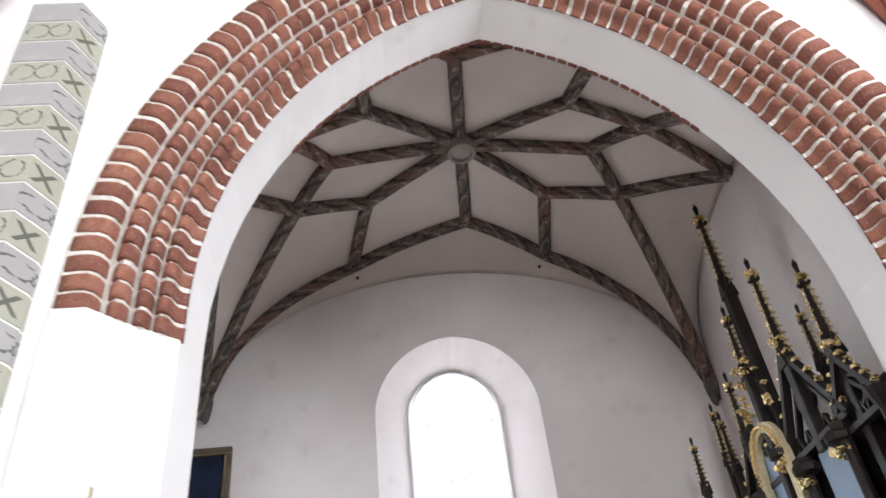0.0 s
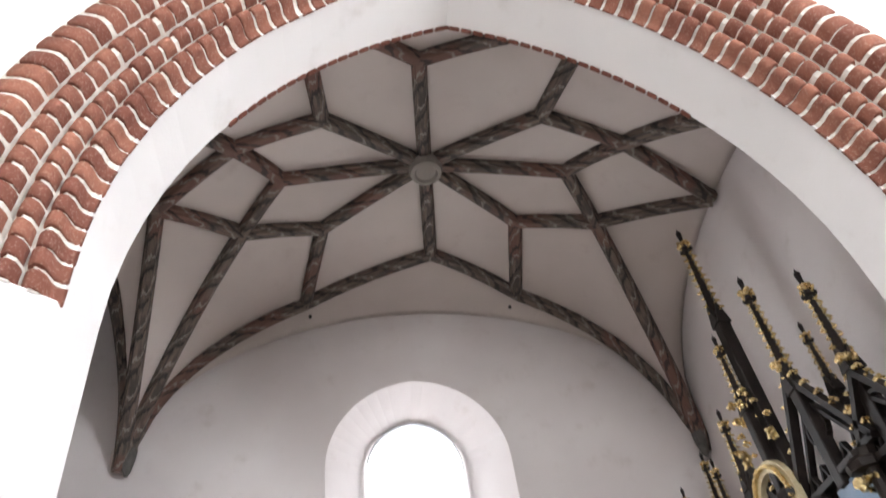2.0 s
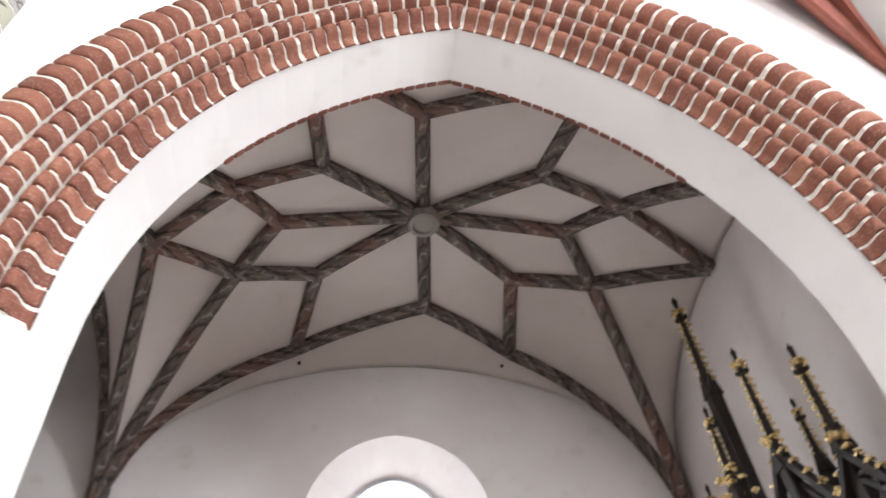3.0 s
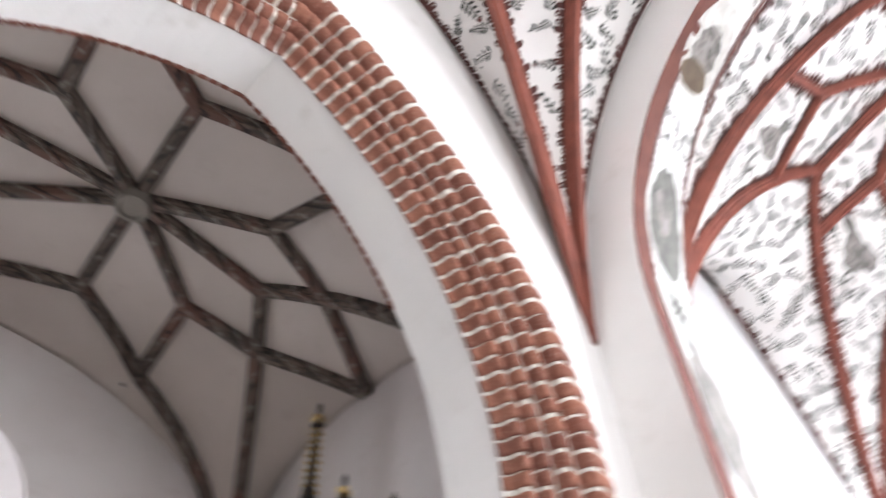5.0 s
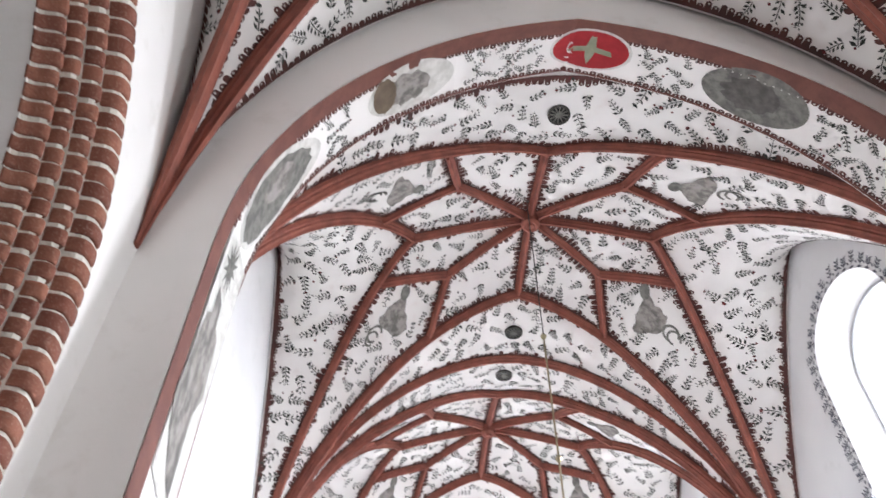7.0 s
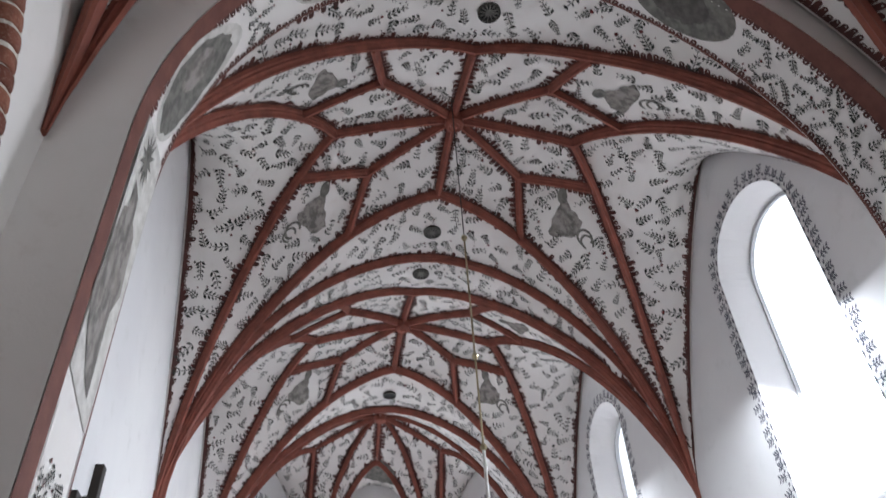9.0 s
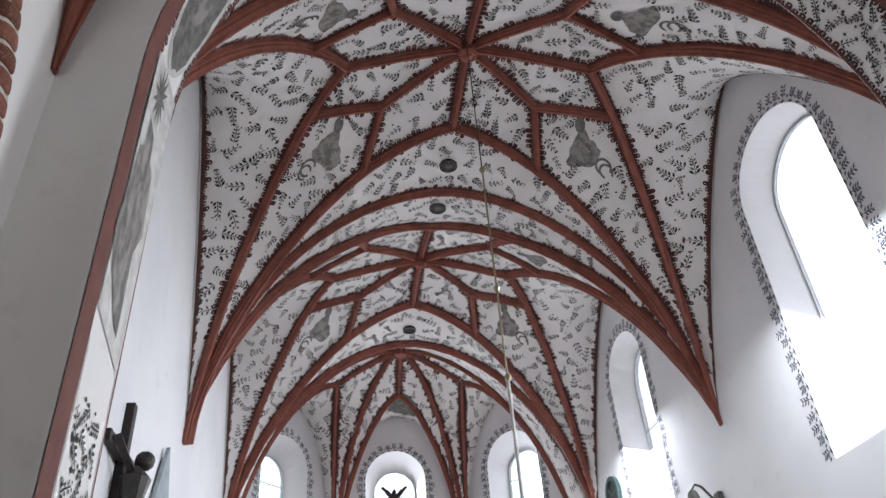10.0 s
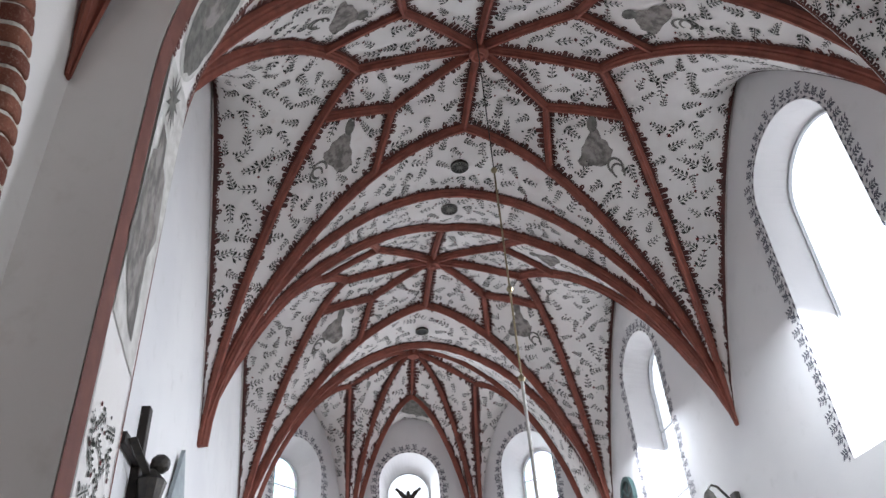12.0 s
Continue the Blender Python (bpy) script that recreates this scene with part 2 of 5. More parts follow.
def wall_mesh(u0, u1, bottom, top, thick, openings, to_world, steps=22):
    """A wall along u from u0 to u1; top is a height or a function of u; openings are pairs (inner, outer) of
    (centre, half-span, sill, springing, rise). to_world(u, depth, z) gives the place."""
    bm = bmesh.new()
    z_top = top if callable(top) else (lambda u: top)
    for side, depth in ((0, 0.0), (1, thick)):
        lines = [opening_line(o[side], steps) for o in openings]
        us = {u0, u1}
        for ln in lines:
            us.update(round(p[0], 5) for p in ln)
        n = 40
        us.update(round(u0 + (u1 - u0) * i / n, 5) for i in range(1, n))
        us = sorted(us)
        for a, b in zip(us, us[1:]):
            if b - a < 1e-4:
                continue
            m = (a + b) / 2
            spans = [(bottom, bottom, z_top(a), z_top(b))]
            for o in openings:
                c, h, sill, spring, rise = o[side]
                if abs(m - c) < h:
                    za, zb = (spring + arch_height(min(abs(q - c), h) , h, rise) for q in (a, b))
                    spans = [(bottom, bottom, sill, sill)] if sill > bottom else []
                    spans.append((za, zb, z_top(a), z_top(b)))
            for l0, l1, h0, h1 in spans:
                if h0 - l0 < 1e-4 and h1 - l1 < 1e-4:
                    continue
                bm.faces.new([bm.verts.new(to_world(*q)) for q in ((a, depth, l0), (b, depth, l1), (b, depth, h1), (a, depth, h0))])
    for inner, outer in openings:
        li, lo = opening_line(inner, steps), opening_line(outer, steps)
        for i in range(len(li)):
            j = (i + 1) % len(li)
            bm.faces.new([bm.verts.new(to_world(*q)) for q in ((li[i][0], 0, li[i][1]), (li[j][0], 0, li[j][1]), (lo[j][0], thick, lo[j][1]), (lo[i][0], thick, lo[i][1]))])
    bmesh.ops.remove_doubles(bm, verts=bm.verts, dist=0.0008)
    return bm


def sweep(path, profile, up=None, closed=True, uv=True, taper=None):
    """A profile of (across, down) points along a path of 3D points; ribs hang down from the path."""
    bm = bmesh.new()
    lay = bm.loops.layers.uv.new("UVMap")
    pts = [Vector(p) for p in path]
    rings, run, runs = [], 0.0, []
    for i, p in enumerate(pts):
        t = (pts[min(i + 1, len(pts) - 1)] - pts[max(i - 1, 0)]).normalized()
        u = Vector(up(p) if callable(up) else (up or (0, 0, 1)))
        side = t.cross(u)
        side = side.normalized() if side.length > 1e-5 else Vector((1, 0, 0))
        down = t.cross(side).normalized()
        if down.dot(u) > 0:
            down = -down
        if i:
            run += (p - pts[i - 1]).length
        runs.append(run)
        k = taper(i / (len(pts) - 1)) if taper else 1.0
        rings.append([bm.verts.new(p + side * (a * k) + down * (d * k)) for a, d in profile])
    n = len(profile)
    for i in range(len(rings) - 1):
        for j in range(n if closed else n - 1):
            q = (j + 1) % n
            f = bm.faces.new((rings[i][j], rings[i][q], rings[i + 1][q], rings[i + 1][j]))
            w = 0.07
            for lp, c in zip(f.loops, ((runs[i], j * w), (runs[i], (j + 1) * w), (runs[i + 1], (j + 1) * w), (runs[i + 1], j * w))):
                lp[lay].uv = c
    if closed:
        bm.faces.new(rings[0])
        bm.faces.new(list(reversed(rings[-1])))
    return bm


RED_RIB = [(-0.11, -0.03), (-0.11, 0.05), (-0.075, 0.075), (-0.085, 0.11), (-0.045, 0.15), (-0.03, 0.205), (0.03, 0.205), (0.045, 0.15), (0.085, 0.11), (0.075, 0.075), (0.11, 0.05), (0.11, -0.03)]
GREY_RIB = [(-0.115, -0.03), (-0.115, 0.09), (-0.09, 0.115), (-0.075, 0.15), (-0.05, 0.17), (0.05, 0.17), (0.075, 0.15), (0.09, 0.115), (0.115, 0.09), (0.115, -0.03)]


RED_RIB = [(a * 0.56, d * 0.72) for a, d in RED_RIB]
GREY_RIB = [(a * 0.68, d * 0.70) for a, d in GREY_RIB]


class Vault:
    """A star vault over a rectangle: local u along x, v along y from the boss. Ribs are lists of (u, v) plan points with
    end heights; the web is a membrane stretched between the ribs and the arches at its edges."""

    def __init__(self, mid, a, w, foot, boss, step=0.085, skew=(0.0, 0.0)):
        self.skew = skew
        self.mid, self.a, self.w, self.foot, self.boss = mid, a, w, foot, boss
        self.nu, self.nv = int(2 * a / step) | 1, int(2 * w / step) | 1
        self.us, self.vs = np.linspace(-a, a, self.nu), np.linspace(-w, w, self.nv)
        self.fixed = np.full((self.nu, self.nv), np.nan)
        self.curves, self.edges, self.plan_curves = [], [], []

    def out(self, x, y, z):
        """From the square plan to the bay's slightly skewed place."""
        u, v = x - self.mid[0], y - self.mid[1]
        return x + self.skew[0] * v, y + self.skew[1] * u, z

    def rib(self, plan, z0, z1, power=1.7, n=26, draw=True, sag=0.0):
        """A rib over plan points from height z0 to z1, rising steeply first (power) or straight (power 1)."""
        pl = np.array(plan, float)
        seg = np.r_[0, np.cumsum(np.linalg.norm(np.diff(pl, axis=0), axis=1))]
        fine = np.linspace(0, seg[-1], 140)
        s = fine / seg[-1]
        if power > 1.001:
            tt = s
            z = z0 + (z1 - z0) * (1 - (1 - tt) ** power) ** (1 / power)
        else:
            z = z0 + (z1 - z0) * s + sag * 4 * s * (1 - s)
        pu, pv = np.interp(fine, seg, pl[:, 0]), np.interp(fine, seg, pl[:, 1])
        for q in range(len(fine)):
            i, j = round((pu[q] + self.a) / (2 * self.a) * (self.nu - 1)), round((pv[q] + self.w) / (2 * self.w) * (self.nv - 1))
            if 0 <= i < self.nu and 0 <= j < self.nv:
                self.fixed[i, j] = z[q]
        self.edges += list(zip(pu, pv))
        if draw:
            if power > 1.001:
                keep = np.interp(np.linspace(0, 1, n) ** 1.6, s, np.arange(140)).round().astype(int)
            else:
                keep = np.linspace(0, 139, max(4, n // 3)).round().astype(int)
            keep = sorted(set(keep.tolist()))
            self.curves.append([self.out(self.mid[0] + pu[q], self.mid[1] + pv[q], z[q]) for q in keep])
            self.plan_curves.append([(pu[q], pv[q], z[q]) for q in range(140)])

    def edge_arch(self, axis, where, foot, apex, power, draw=False, n=30):
        """An arch along one edge: axis 'u' runs across at u = where, 'v' along the wall at v = where."""
        half = self.w if axis == "u" else self.a
        line = self.vs if axis == "u" else self.us
        z = foot + (apex - foot) * (1 - np.abs(line / half) ** power) ** (1 / power)
        if axis == "u":
            self.fixed[0 if where < 0 else -1, :] = z
            self.edges += [(where, q) for q in line]
        else:
            self.fixed[:, 0 if where < 0 else -1] = z
            self.edges += [(q, where) for q in line]
        if draw:
            q = np.sin(np.linspace(-1, 1, n) * math.pi / 2) * half
            zz = foot + (apex - foot) * (1 - np.abs(q / half) ** power) ** (1 / power)
            self.curves.append([self.out(self.mid[0] + (where if axis == "u" else b), self.mid[1] + (b if axis == "u" else where), c) for b, c in zip(q, zz)])
        q = np.sin(np.linspace(-1, 1, 160) * math.pi / 2) * half
        zz = foot + (apex - foot) * (1 - np.abs(q / half) ** power) ** (1 / power)
        self.plan_curves.append([((where if axis == "u" else b), (b if axis == "u" else where), c) for b, c in zip(q, zz)])

    def solve(self):
        known = ~np.isnan(self.fixed)
        z = np.where(known, self.fixed, np.nanmean(self.fixed))
        for it in range(2600):
            p = np.pad(z, 1, mode="edge")
            m = (p[2:, 1:-1] + p[:-2, 1:-1] + p[1:-1, 2:] + p[1:-1, :-2]) / 4
            z = np.where(known, self.fixed, z + 1.0 * (m - z))
        self.z = z
        return self

    def height(self, x, y):
        i = np.clip((x - self.mid[0] + self.a) / (2 * self.a) * (self.nu - 1), 0, self.nu - 1.001)
        j = np.clip((y - self.mid[1] + self.w) / (2 * self.w) * (self.nv - 1), 0, self.nv - 1.001)
        a, b = int(i), int(j)
        f, g = i - a, j - b
        q = self.z
        return float((q[a, b] * (1 - f) + q[a + 1, b] * f) * (1 - g) + (q[a, b + 1] * (1 - f) + q[a + 1, b + 1] * f) * g)

    def web(self, name, material, parent, label=""):
        nu, nv = self.nu, self.nv
        uu, vv = np.meshgrid(self.us, self.vs, indexing="ij")
        co = np.stack([uu + self.mid[0], vv + self.mid[1], self.z], -1).reshape(-1, 3)
        i, j = np.meshgrid(np.arange(nu - 1), np.arange(nv - 1), indexing="ij")
        q = (i * nv + j).ravel()
        faces = np.stack([q, q + 1, q + nv + 1, q + nv], 1)
        me = bpy.data.meshes.new(name)
        off = co[:, :2] - np.array(self.mid)
        skewed = co + np.stack([self.skew[0] * off[:, 1], self.skew[1] * off[:, 0], 0 * off[:, 0]], 1)
        me.from_pydata(skewed.tolist(), [], faces.tolist())
        e = np.array(self.edges)
        d = np.sqrt(((co[:, None, :2] - np.array(self.mid)[None, None, :] - e[None, ::3]) ** 2).sum(-1)).min(1)
        me.attributes.new("edge", "FLOAT", "POINT").data.foreach_set("value", d.astype(np.float32))
        dv = np.hypot(np.diff(vv, axis=1), np.diff(self.z, axis=1))
        arc = np.concatenate([np.zeros((nu, 1)), np.cumsum(dv, 1)], 1)
        arc -= arc[:, nv // 2: nv // 2 + 1]
        flat = np.stack([uu, arc], -1).reshape(-1, 2)
        lay = me.uv_layers.new(name="UVMap")
        lay.data.foreach_set("uv", flat[faces.ravel()].ravel().astype(np.float32))
        me.polygons.foreach_set("use_smooth", [True] * len(me.polygons))
        me.materials.append(material)
        ob = new(name, me)
        ob.parent = parent
        if label:
            ob["label"] = label
        mod = ob.modifiers.new("thickness", "SOLIDIFY")
        mod.thickness, mod.offset = 0.12, -1
        return ob

    def ribs(self, profile, material, parent, name="rib", foot_taper=None):
        for c in self.curves:
            steep = c[4][2] - c[0][2] > 0.25
            part(name, sweep(c, profile, taper=(lambda q: min(1.0, (foot_taper or 0.30) + 3.0 * q)) if steep else None), material, parent)


def star(v, E, nr, jr, nrr, ap, nr2, wall_power=2.0, wall_apex=None, arch_apex=None, draw_arch=("u-", "u+"), side=()):
    """The ribs of one star bay, mirrored about both axes. Points are (u, v, z)."""
    def on_curve(plan, z1, power):
        d1, d2 = math.dist(plan[0], plan[1]), math.dist(plan[1], plan[2])
        return v.foot + (z1 - v.foot) * (1 - (d2 / (d1 + d2)) ** power) ** (1 / power)

    nr2 = (nr2[0], nr2[1], on_curve([(v.a, v.w), nr2[:2], (ap[0], 0)], ap[2], E[0]))
    nrr = (nrr[0], nrr[1], on_curve([(v.a, v.w), nrr[:2], (0, jr[1])], jr[2], E[1]))
    for su in (1, -1):
        v.rib([(0, 0), (su * ap[0], 0)], v.boss, ap[2], 1, sag=0.05)
        for sv in (1, -1):
            f = (su * v.a, sv * v.w)
            v.rib([f, (su * nr2[0], sv * nr2[1]), (su * ap[0], 0)], v.foot, ap[2], E[0])
            v.rib([f, (su * nrr[0], sv * nrr[1]), (0, sv * jr[1])], v.foot, jr[2], E[1])
            v.rib([(0, 0), (su * nr[0], sv * nr[1])], v.boss, nr[2], 1, sag=0.04)
            v.rib([(su * nr[0], sv * nr[1]), (su * nr2[0], sv * nr2[1])], nr[2], nr2[2], 1, sag=0.03)
            v.rib([(su * nr[0], sv * nr[1]), (su * nrr[0], sv * nrr[1])], nr[2], nrr[2], 1, sag=0.03)
    for sv in (1, -1):
        v.rib([(0, 0), (0, sv * jr[1])], v.boss, jr[2], 1, sag=0.04)
        v.edge_arch("v", sv * v.w, v.foot, wall_apex, wall_power)
        for q in side:
            for su in (1, -1):
                v.rib([(su * nrr[0], sv * nrr[1]), (0, sv * q[0])], nrr[2], q[1], 1, sag=0.03)
    for su, key in ((1, "u+"), (-1, "u-")):
        v.edge_arch("u", su * v.a, v.foot, arch_apex, E[2], draw=key in draw_arch)
    return v.solve()

# ---------------------------------------------------------------- floor and outer shell
bm = box(bmesh.new(), -9, 26, -9, 14, -0.3, 0.0)
tagged(part("floor", bm, M_STONE), "unseen stone church floor, lightened to bounce light upwards", "floor", kind="structure")

# ---------------------------------------------------------------- north wall of the nave with the chapel arch
CX, SPRING = 0.578, 3.974            # middle of the chapel arch, height of its springing
R_IN, OFF, H_IN = 3.233, 1.064, 2.169  # arcs of the inner edge: radius, centre offset, half-span
RISE_IN = math.sqrt(R_IN ** 2 - OFF ** 2)
R_OUT = R_IN + 0.555
RISE_OUT = math.sqrt(R_OUT ** 2 - OFF ** 2)
Y_NAVE, Y_SOFFIT, Y_CHAPEL = 3.64, 4.02, 4.50

north = holder("wall_north", "white lime-plastered nave wall pierced by a brick-edged pointed arch", "wall", kind="structure")
front = wall_mesh(-8.0, 3.62, 0, 12.2, Y_SOFFIT - Y_NAVE, [((CX, H_IN + 0.555, 0, SPRING, RISE_OUT), (CX, H_IN + 0.555, 0, SPRING, RISE_OUT))], lambda u, d, z: (u, Y_NAVE + d, z), 30)
part("plaster_face", front, M_WALL, north)
back = wall_mesh(-8.0, 4.3, 0, 12.2, Y_CHAPEL - Y_SOFFIT, [((CX, H_IN, 0, SPRING, RISE_IN), (CX, H_IN, 0, SPRING, RISE_IN))], lambda u, d, z: (u, Y_SOFFIT + d, z), 30)
part("arch_reveal", back, M_WALL, north, "smooth white plastered arch reveal")
ROWS_LOW = {-1: 2, 1: 15}   # straight courses under the springing, west and east
Z_BRICK = {s: SPRING - n * 0.129 for s, n in ROWS_LOW.items()}
for s in (-1, 1):
    bm = bmesh.new()
    prof = [(H_IN - 0.002, 4.03), (H_IN - 0.002, 3.985), (H_IN + 0.22, 3.79), (H_IN + 0.38, 3.60), (H_IN + 0.56, 3.595), (H_IN + 0.565, 4.03)]
    n = len(prof)
    low = [bm.verts.new((CX + s * a, y, 0)) for a, y in prof]
    high = [bm.verts.new((CX + s * a, y, Z_BRICK[s] + 0.012)) for a, y in prof]
    for i in range(n):
        bm.faces.new((low[i], low[(i + 1) % n], high[(i + 1) % n], high[i]))
    bm.faces.new(high)
    part("splayed_jamb", bm, M_WALL, north)

# ---------------------------------------------------------------- chancel arch wall
X_ARCH, X_ARCH2 = 3.60, 4.56
bm = wall_mesh(-5.0, 5.0, 0, 12.2, X_ARCH2 - X_ARCH, [((-0.15, 3.26, 0, 5.75, 3.98), (-0.15, 3.31, 0, 5.9, 4.35))], lambda u, d, z: (X_ARCH + d, u, z), 40)
arch_wall = tagged(part("wall_chancel_arch", bm, M_WALL), "grey-white plastered wall with the wide pointed chancel arch", "wall", kind="structure")

# ---------------------------------------------------------------- chancel walls


def sheared(x):
    return -0.128 + 0.049 * (x - 7.71)


W = 4.063
BAY, X_A, X_B = 5.875, 7.71, 13.585
FOOT, BOSS, ARCH_TOP, WALL_TOP = 5.85, 11.13, 10.62, 10.40


def lunette(u):
    """Top of the side walls: under the wall arches of the two bays."""
    for c in (X_A, X_B):
        if abs(u - c) <= BAY / 2:
            return FOOT + (WALL_TOP - FOOT) * (1 - (abs(u - c) / (BAY / 2)) ** 2) ** 0.5 + 0.5
    return FOOT + 4.0


S_WINDOWS = [((7.32, 0.96, 4.50, 8.28, 0.90), (7.32, 0.87, 4.70, 8.22, 0.86)),
             ((13.50, 0.86, 4.6, 8.30, 0.75), (13.50, 0.68, 4.9, 8.16, 0.68))]
bm = wall_mesh(4.4, 17.4, 0, 12.0, 0.55, S_WINDOWS, lambda u, d, z: (u, -W + sheared(u) - d, z))
tagged(part("wall_south", bm, M_CHANCEL_WALL), "pale plastered chancel wall with tall round-headed windows", "wall", kind="structure")
bm = wall_mesh(4.4, 17.4, 0, 12.0, 0.6, [], lambda u, d, z: (u, W + sheared(u) + d, z))
tagged(part("wall_chancel_north", bm, M_CHANCEL_WALL), "plain pale plastered chancel wall", "wall", kind="structure")


def apse_wall(name, p, q, window):
    p, q = Vector((p[0], p[1] + sheared(p[0]), 0)), Vector((q[0], q[1] + sheared(q[0]), 0))
    t = (q - p).normalized()
    n = Vector((t.y, -t.x, 0))
    if n.x < 0:
        n = -n
    ln = (q - p).length
    c = ln / 2
    bm = wall_mesh(0, ln, 0, 12.0, 0.7, [((c, *window[0]), (c, *window[1]))], lambda u, d, z: (p + t * u + n * d + Vector((0, 0, z)))[:])
    return tagged(part(name, bm, M_CHANCEL_WALL), "pale plastered apse wall with a round-headed window", "wall", kind="structure"), p, t, n, c


APSE = [((17.4, 4.0), (19.9, 1.75)), ((19.9, 1.75), (19.9, -1.75)), ((19.9, -1.75), (17.4, -4.0))]
apse = [apse_wall("wall_apse_%d" % (i + 1), a, b, ((0.80, 4.6, 8.27, 0.80), (0.55, 4.8, 8.16, 0.55))) for i, (a, b) in enumerate(APSE)]

# ---------------------------------------------------------------- vaults
STAR = dict(E=(1.62, 1.48, 1.8), nr=(0.945, 1.278, 10.79), jr=(0, 1.904, 10.65), nrr=(0.656, 2.422, 0), ap=(1.505, 0, 10.885), nr2=(1.945, 1.517, 0), wall_power=1.24, wall_apex=WALL_TOP, arch_apex=ARCH_TOP)
vaults = {}


def red_vault(name, mid, a, w, foot, boss, label, **kw):
    v = Vault(mid, a, w, foot, boss, skew=(0.035, 0.049) if mid[0] > 5 else (0.0, 0.0))
    args = dict(STAR)
    args.update(kw)
    star(v, **args)
    th = holder(name, label, "vault", "star vaults", "structure")
    v.web("web", M_LEAF, th)
    wide = 1.3 if name == "ceiling_vault_3" else 1.0
    v.ribs([(p * wide, q * wide) for p, q in RED_RIB], M_RIB, th)
    bm = bmesh.new()
    turned(bm, [(0.05, 0.0), (0.15, 0.0), (0.17, -0.06), (0.15, -0.22), (0.10, -0.26), (0.07, -0.24), (0.05, -0.27)], (mid[0], mid[1], boss), 16)
    part("boss", bm, M_RIB, th)
    vaults[name] = v
    return v


red_vault("ceiling_vault_1", (X_A, sheared(X_A)), BAY / 2, W, FOOT, BOSS, "white star vault with red ribs and painted leaf sprays", draw_arch=("u+",))
red_vault("ceiling_vault_2", (X_B, sheared(X_B)), BAY / 2, W, FOOT, BOSS, "white star vault with red ribs and painted leaf sprays", draw_arch=("u+",))
red_vault("ceiling_vault_3", (0.06, 0.0), 3.5, Y_NAVE, 5.60, 11.1, "white nave star vault with red ribs and painted leaf sprays",
          jr=(0, 1.9, 10.6), nr=(0.95, 1.2, 10.7), ap=(1.5, 0, 10.8), nrr=(0.66, 2.3, 0), nr2=(1.95, 1.45, 0), arch_apex=10.55, wall_apex=10.0, wall_power=2.0, draw_arch=())


def apse_vault():
    """Radiating ribs from the last boss to the corners of the apse."""
    x0, x1 = X_B + BAY / 2, 19.9
    mid = ((x0 + x1) / 2, sheared(18.0))
    v = Vault(mid, (x1 - x0) / 2, W, FOOT, BOSS)
    cx = 17.86 - mid[0]
    corners = [(17.4 - mid[0], 4.0), (19.9 - mid[0], 1.75), (19.9 - mid[0], -1.75), (17.4 - mid[0], -4.0)]
    a = v.a
    v.edge_arch("u", -a, FOOT, ARCH_TOP, 1.8, draw=False)
    for k, c in enumerate(corners):
        v.rib([c, (cx, 0)], FOOT - 0.2, BOSS, 1.75)
    for p, q in zip(corners, corners[1:]):
        m = ((p[0] + q[0]) / 2, (p[1] + q[1]) / 2)
        n = (m[0] - (m[0] - cx) * 0.42, m[1] - m[1] * 0.42)
        for c in (p, q):
            v.rib([c, n], FOOT - 0.2, 10.35, 1.6)
        v.rib([n, (cx, 0)], 10.35, BOSS, 1, sag=0.05)
        top = 10.05
        for side in (p, q):
            v.rib([side, m], FOOT - 0.2, top, 2.0, draw=False)
    for sv in (1, -1):
        v.rib([(-a, sv * 4.0), (17.4 - mid[0], sv * 4.0)], FOOT + 0.01, FOOT, 1, draw=False)
        v.rib([(-a, 0), (cx, 0)], ARCH_TOP, BOSS, 1)
        v.fixed[-1, 0 if sv < 0 else -1] = 10
    v.solve()
    th = holder("ceiling_vault_4", "white apse vault with radiating red ribs and painted leaves", "vault", "star vaults", "structure")
    v.web("web", M_LEAF, th)
    v.ribs([(p * 0.7, q * 0.7) for p, q in RED_RIB], M_RIB, th)
    vaults["apse"] = v
    bm = bmesh.new()
    turned(bm, [(0.05, 0.0), (0.15, 0.0), (0.17, -0.06), (0.14, -0.22), (0.06, -0.25)], (17.86, sheared(17.86), BOSS), 14)
    part("boss", bm, M_RIB, th)


apse_vault()

# ---------------------------------------------------------------- chapel
CXM, CYM, CA, CW = 0.589, 6.676, 3.275, 2.30
BX = 0.125   # the boss stands east of the middle
CX0, CX1, CY1 = -4.2, CXM - BX + CA, CYM + CW
bm = wall_mesh(CX0 - 0.5, CX1 + 0.5, 0, 9.6, 0.8, [((0.394, 1.04, 2.3, 5.52, 1.10), (0.40, 0.585, 2.6, 5.84, 0.63))], lambda u, d, z: (u, CY1 + d, z))
tagged(part("wall_chapel_north", bm, M_CHAPEL_WALL), "pinkish grey plastered chapel wall with a splayed round-headed window", "wall", kind="structure")
bm = wall_mesh(Y_CHAPEL, CY1, 0, 9.6, 0.5, [], lambda u, d, z: (CX1 + d, u, z))
tagged(part("wall_chapel_east", bm, M_CHAPEL_WALL), "pale plastered chapel wall behind the altar", "wall", kind="structure")
bm = wall_mesh(Y_CHAPEL, CY1, 0, 9.6, 0.5, [], lambda u, d, z: (CX0 - d, u, z))
tagged(part("wall_chapel_west", bm, M_CHAPEL_WALL), "pale plastered chapel wall", "wall", kind="structure")

CF, CB = 5.68, 7.95
cv = Vault((CXM - BX, CYM), CA, CW, CF, CB, step=0.075)


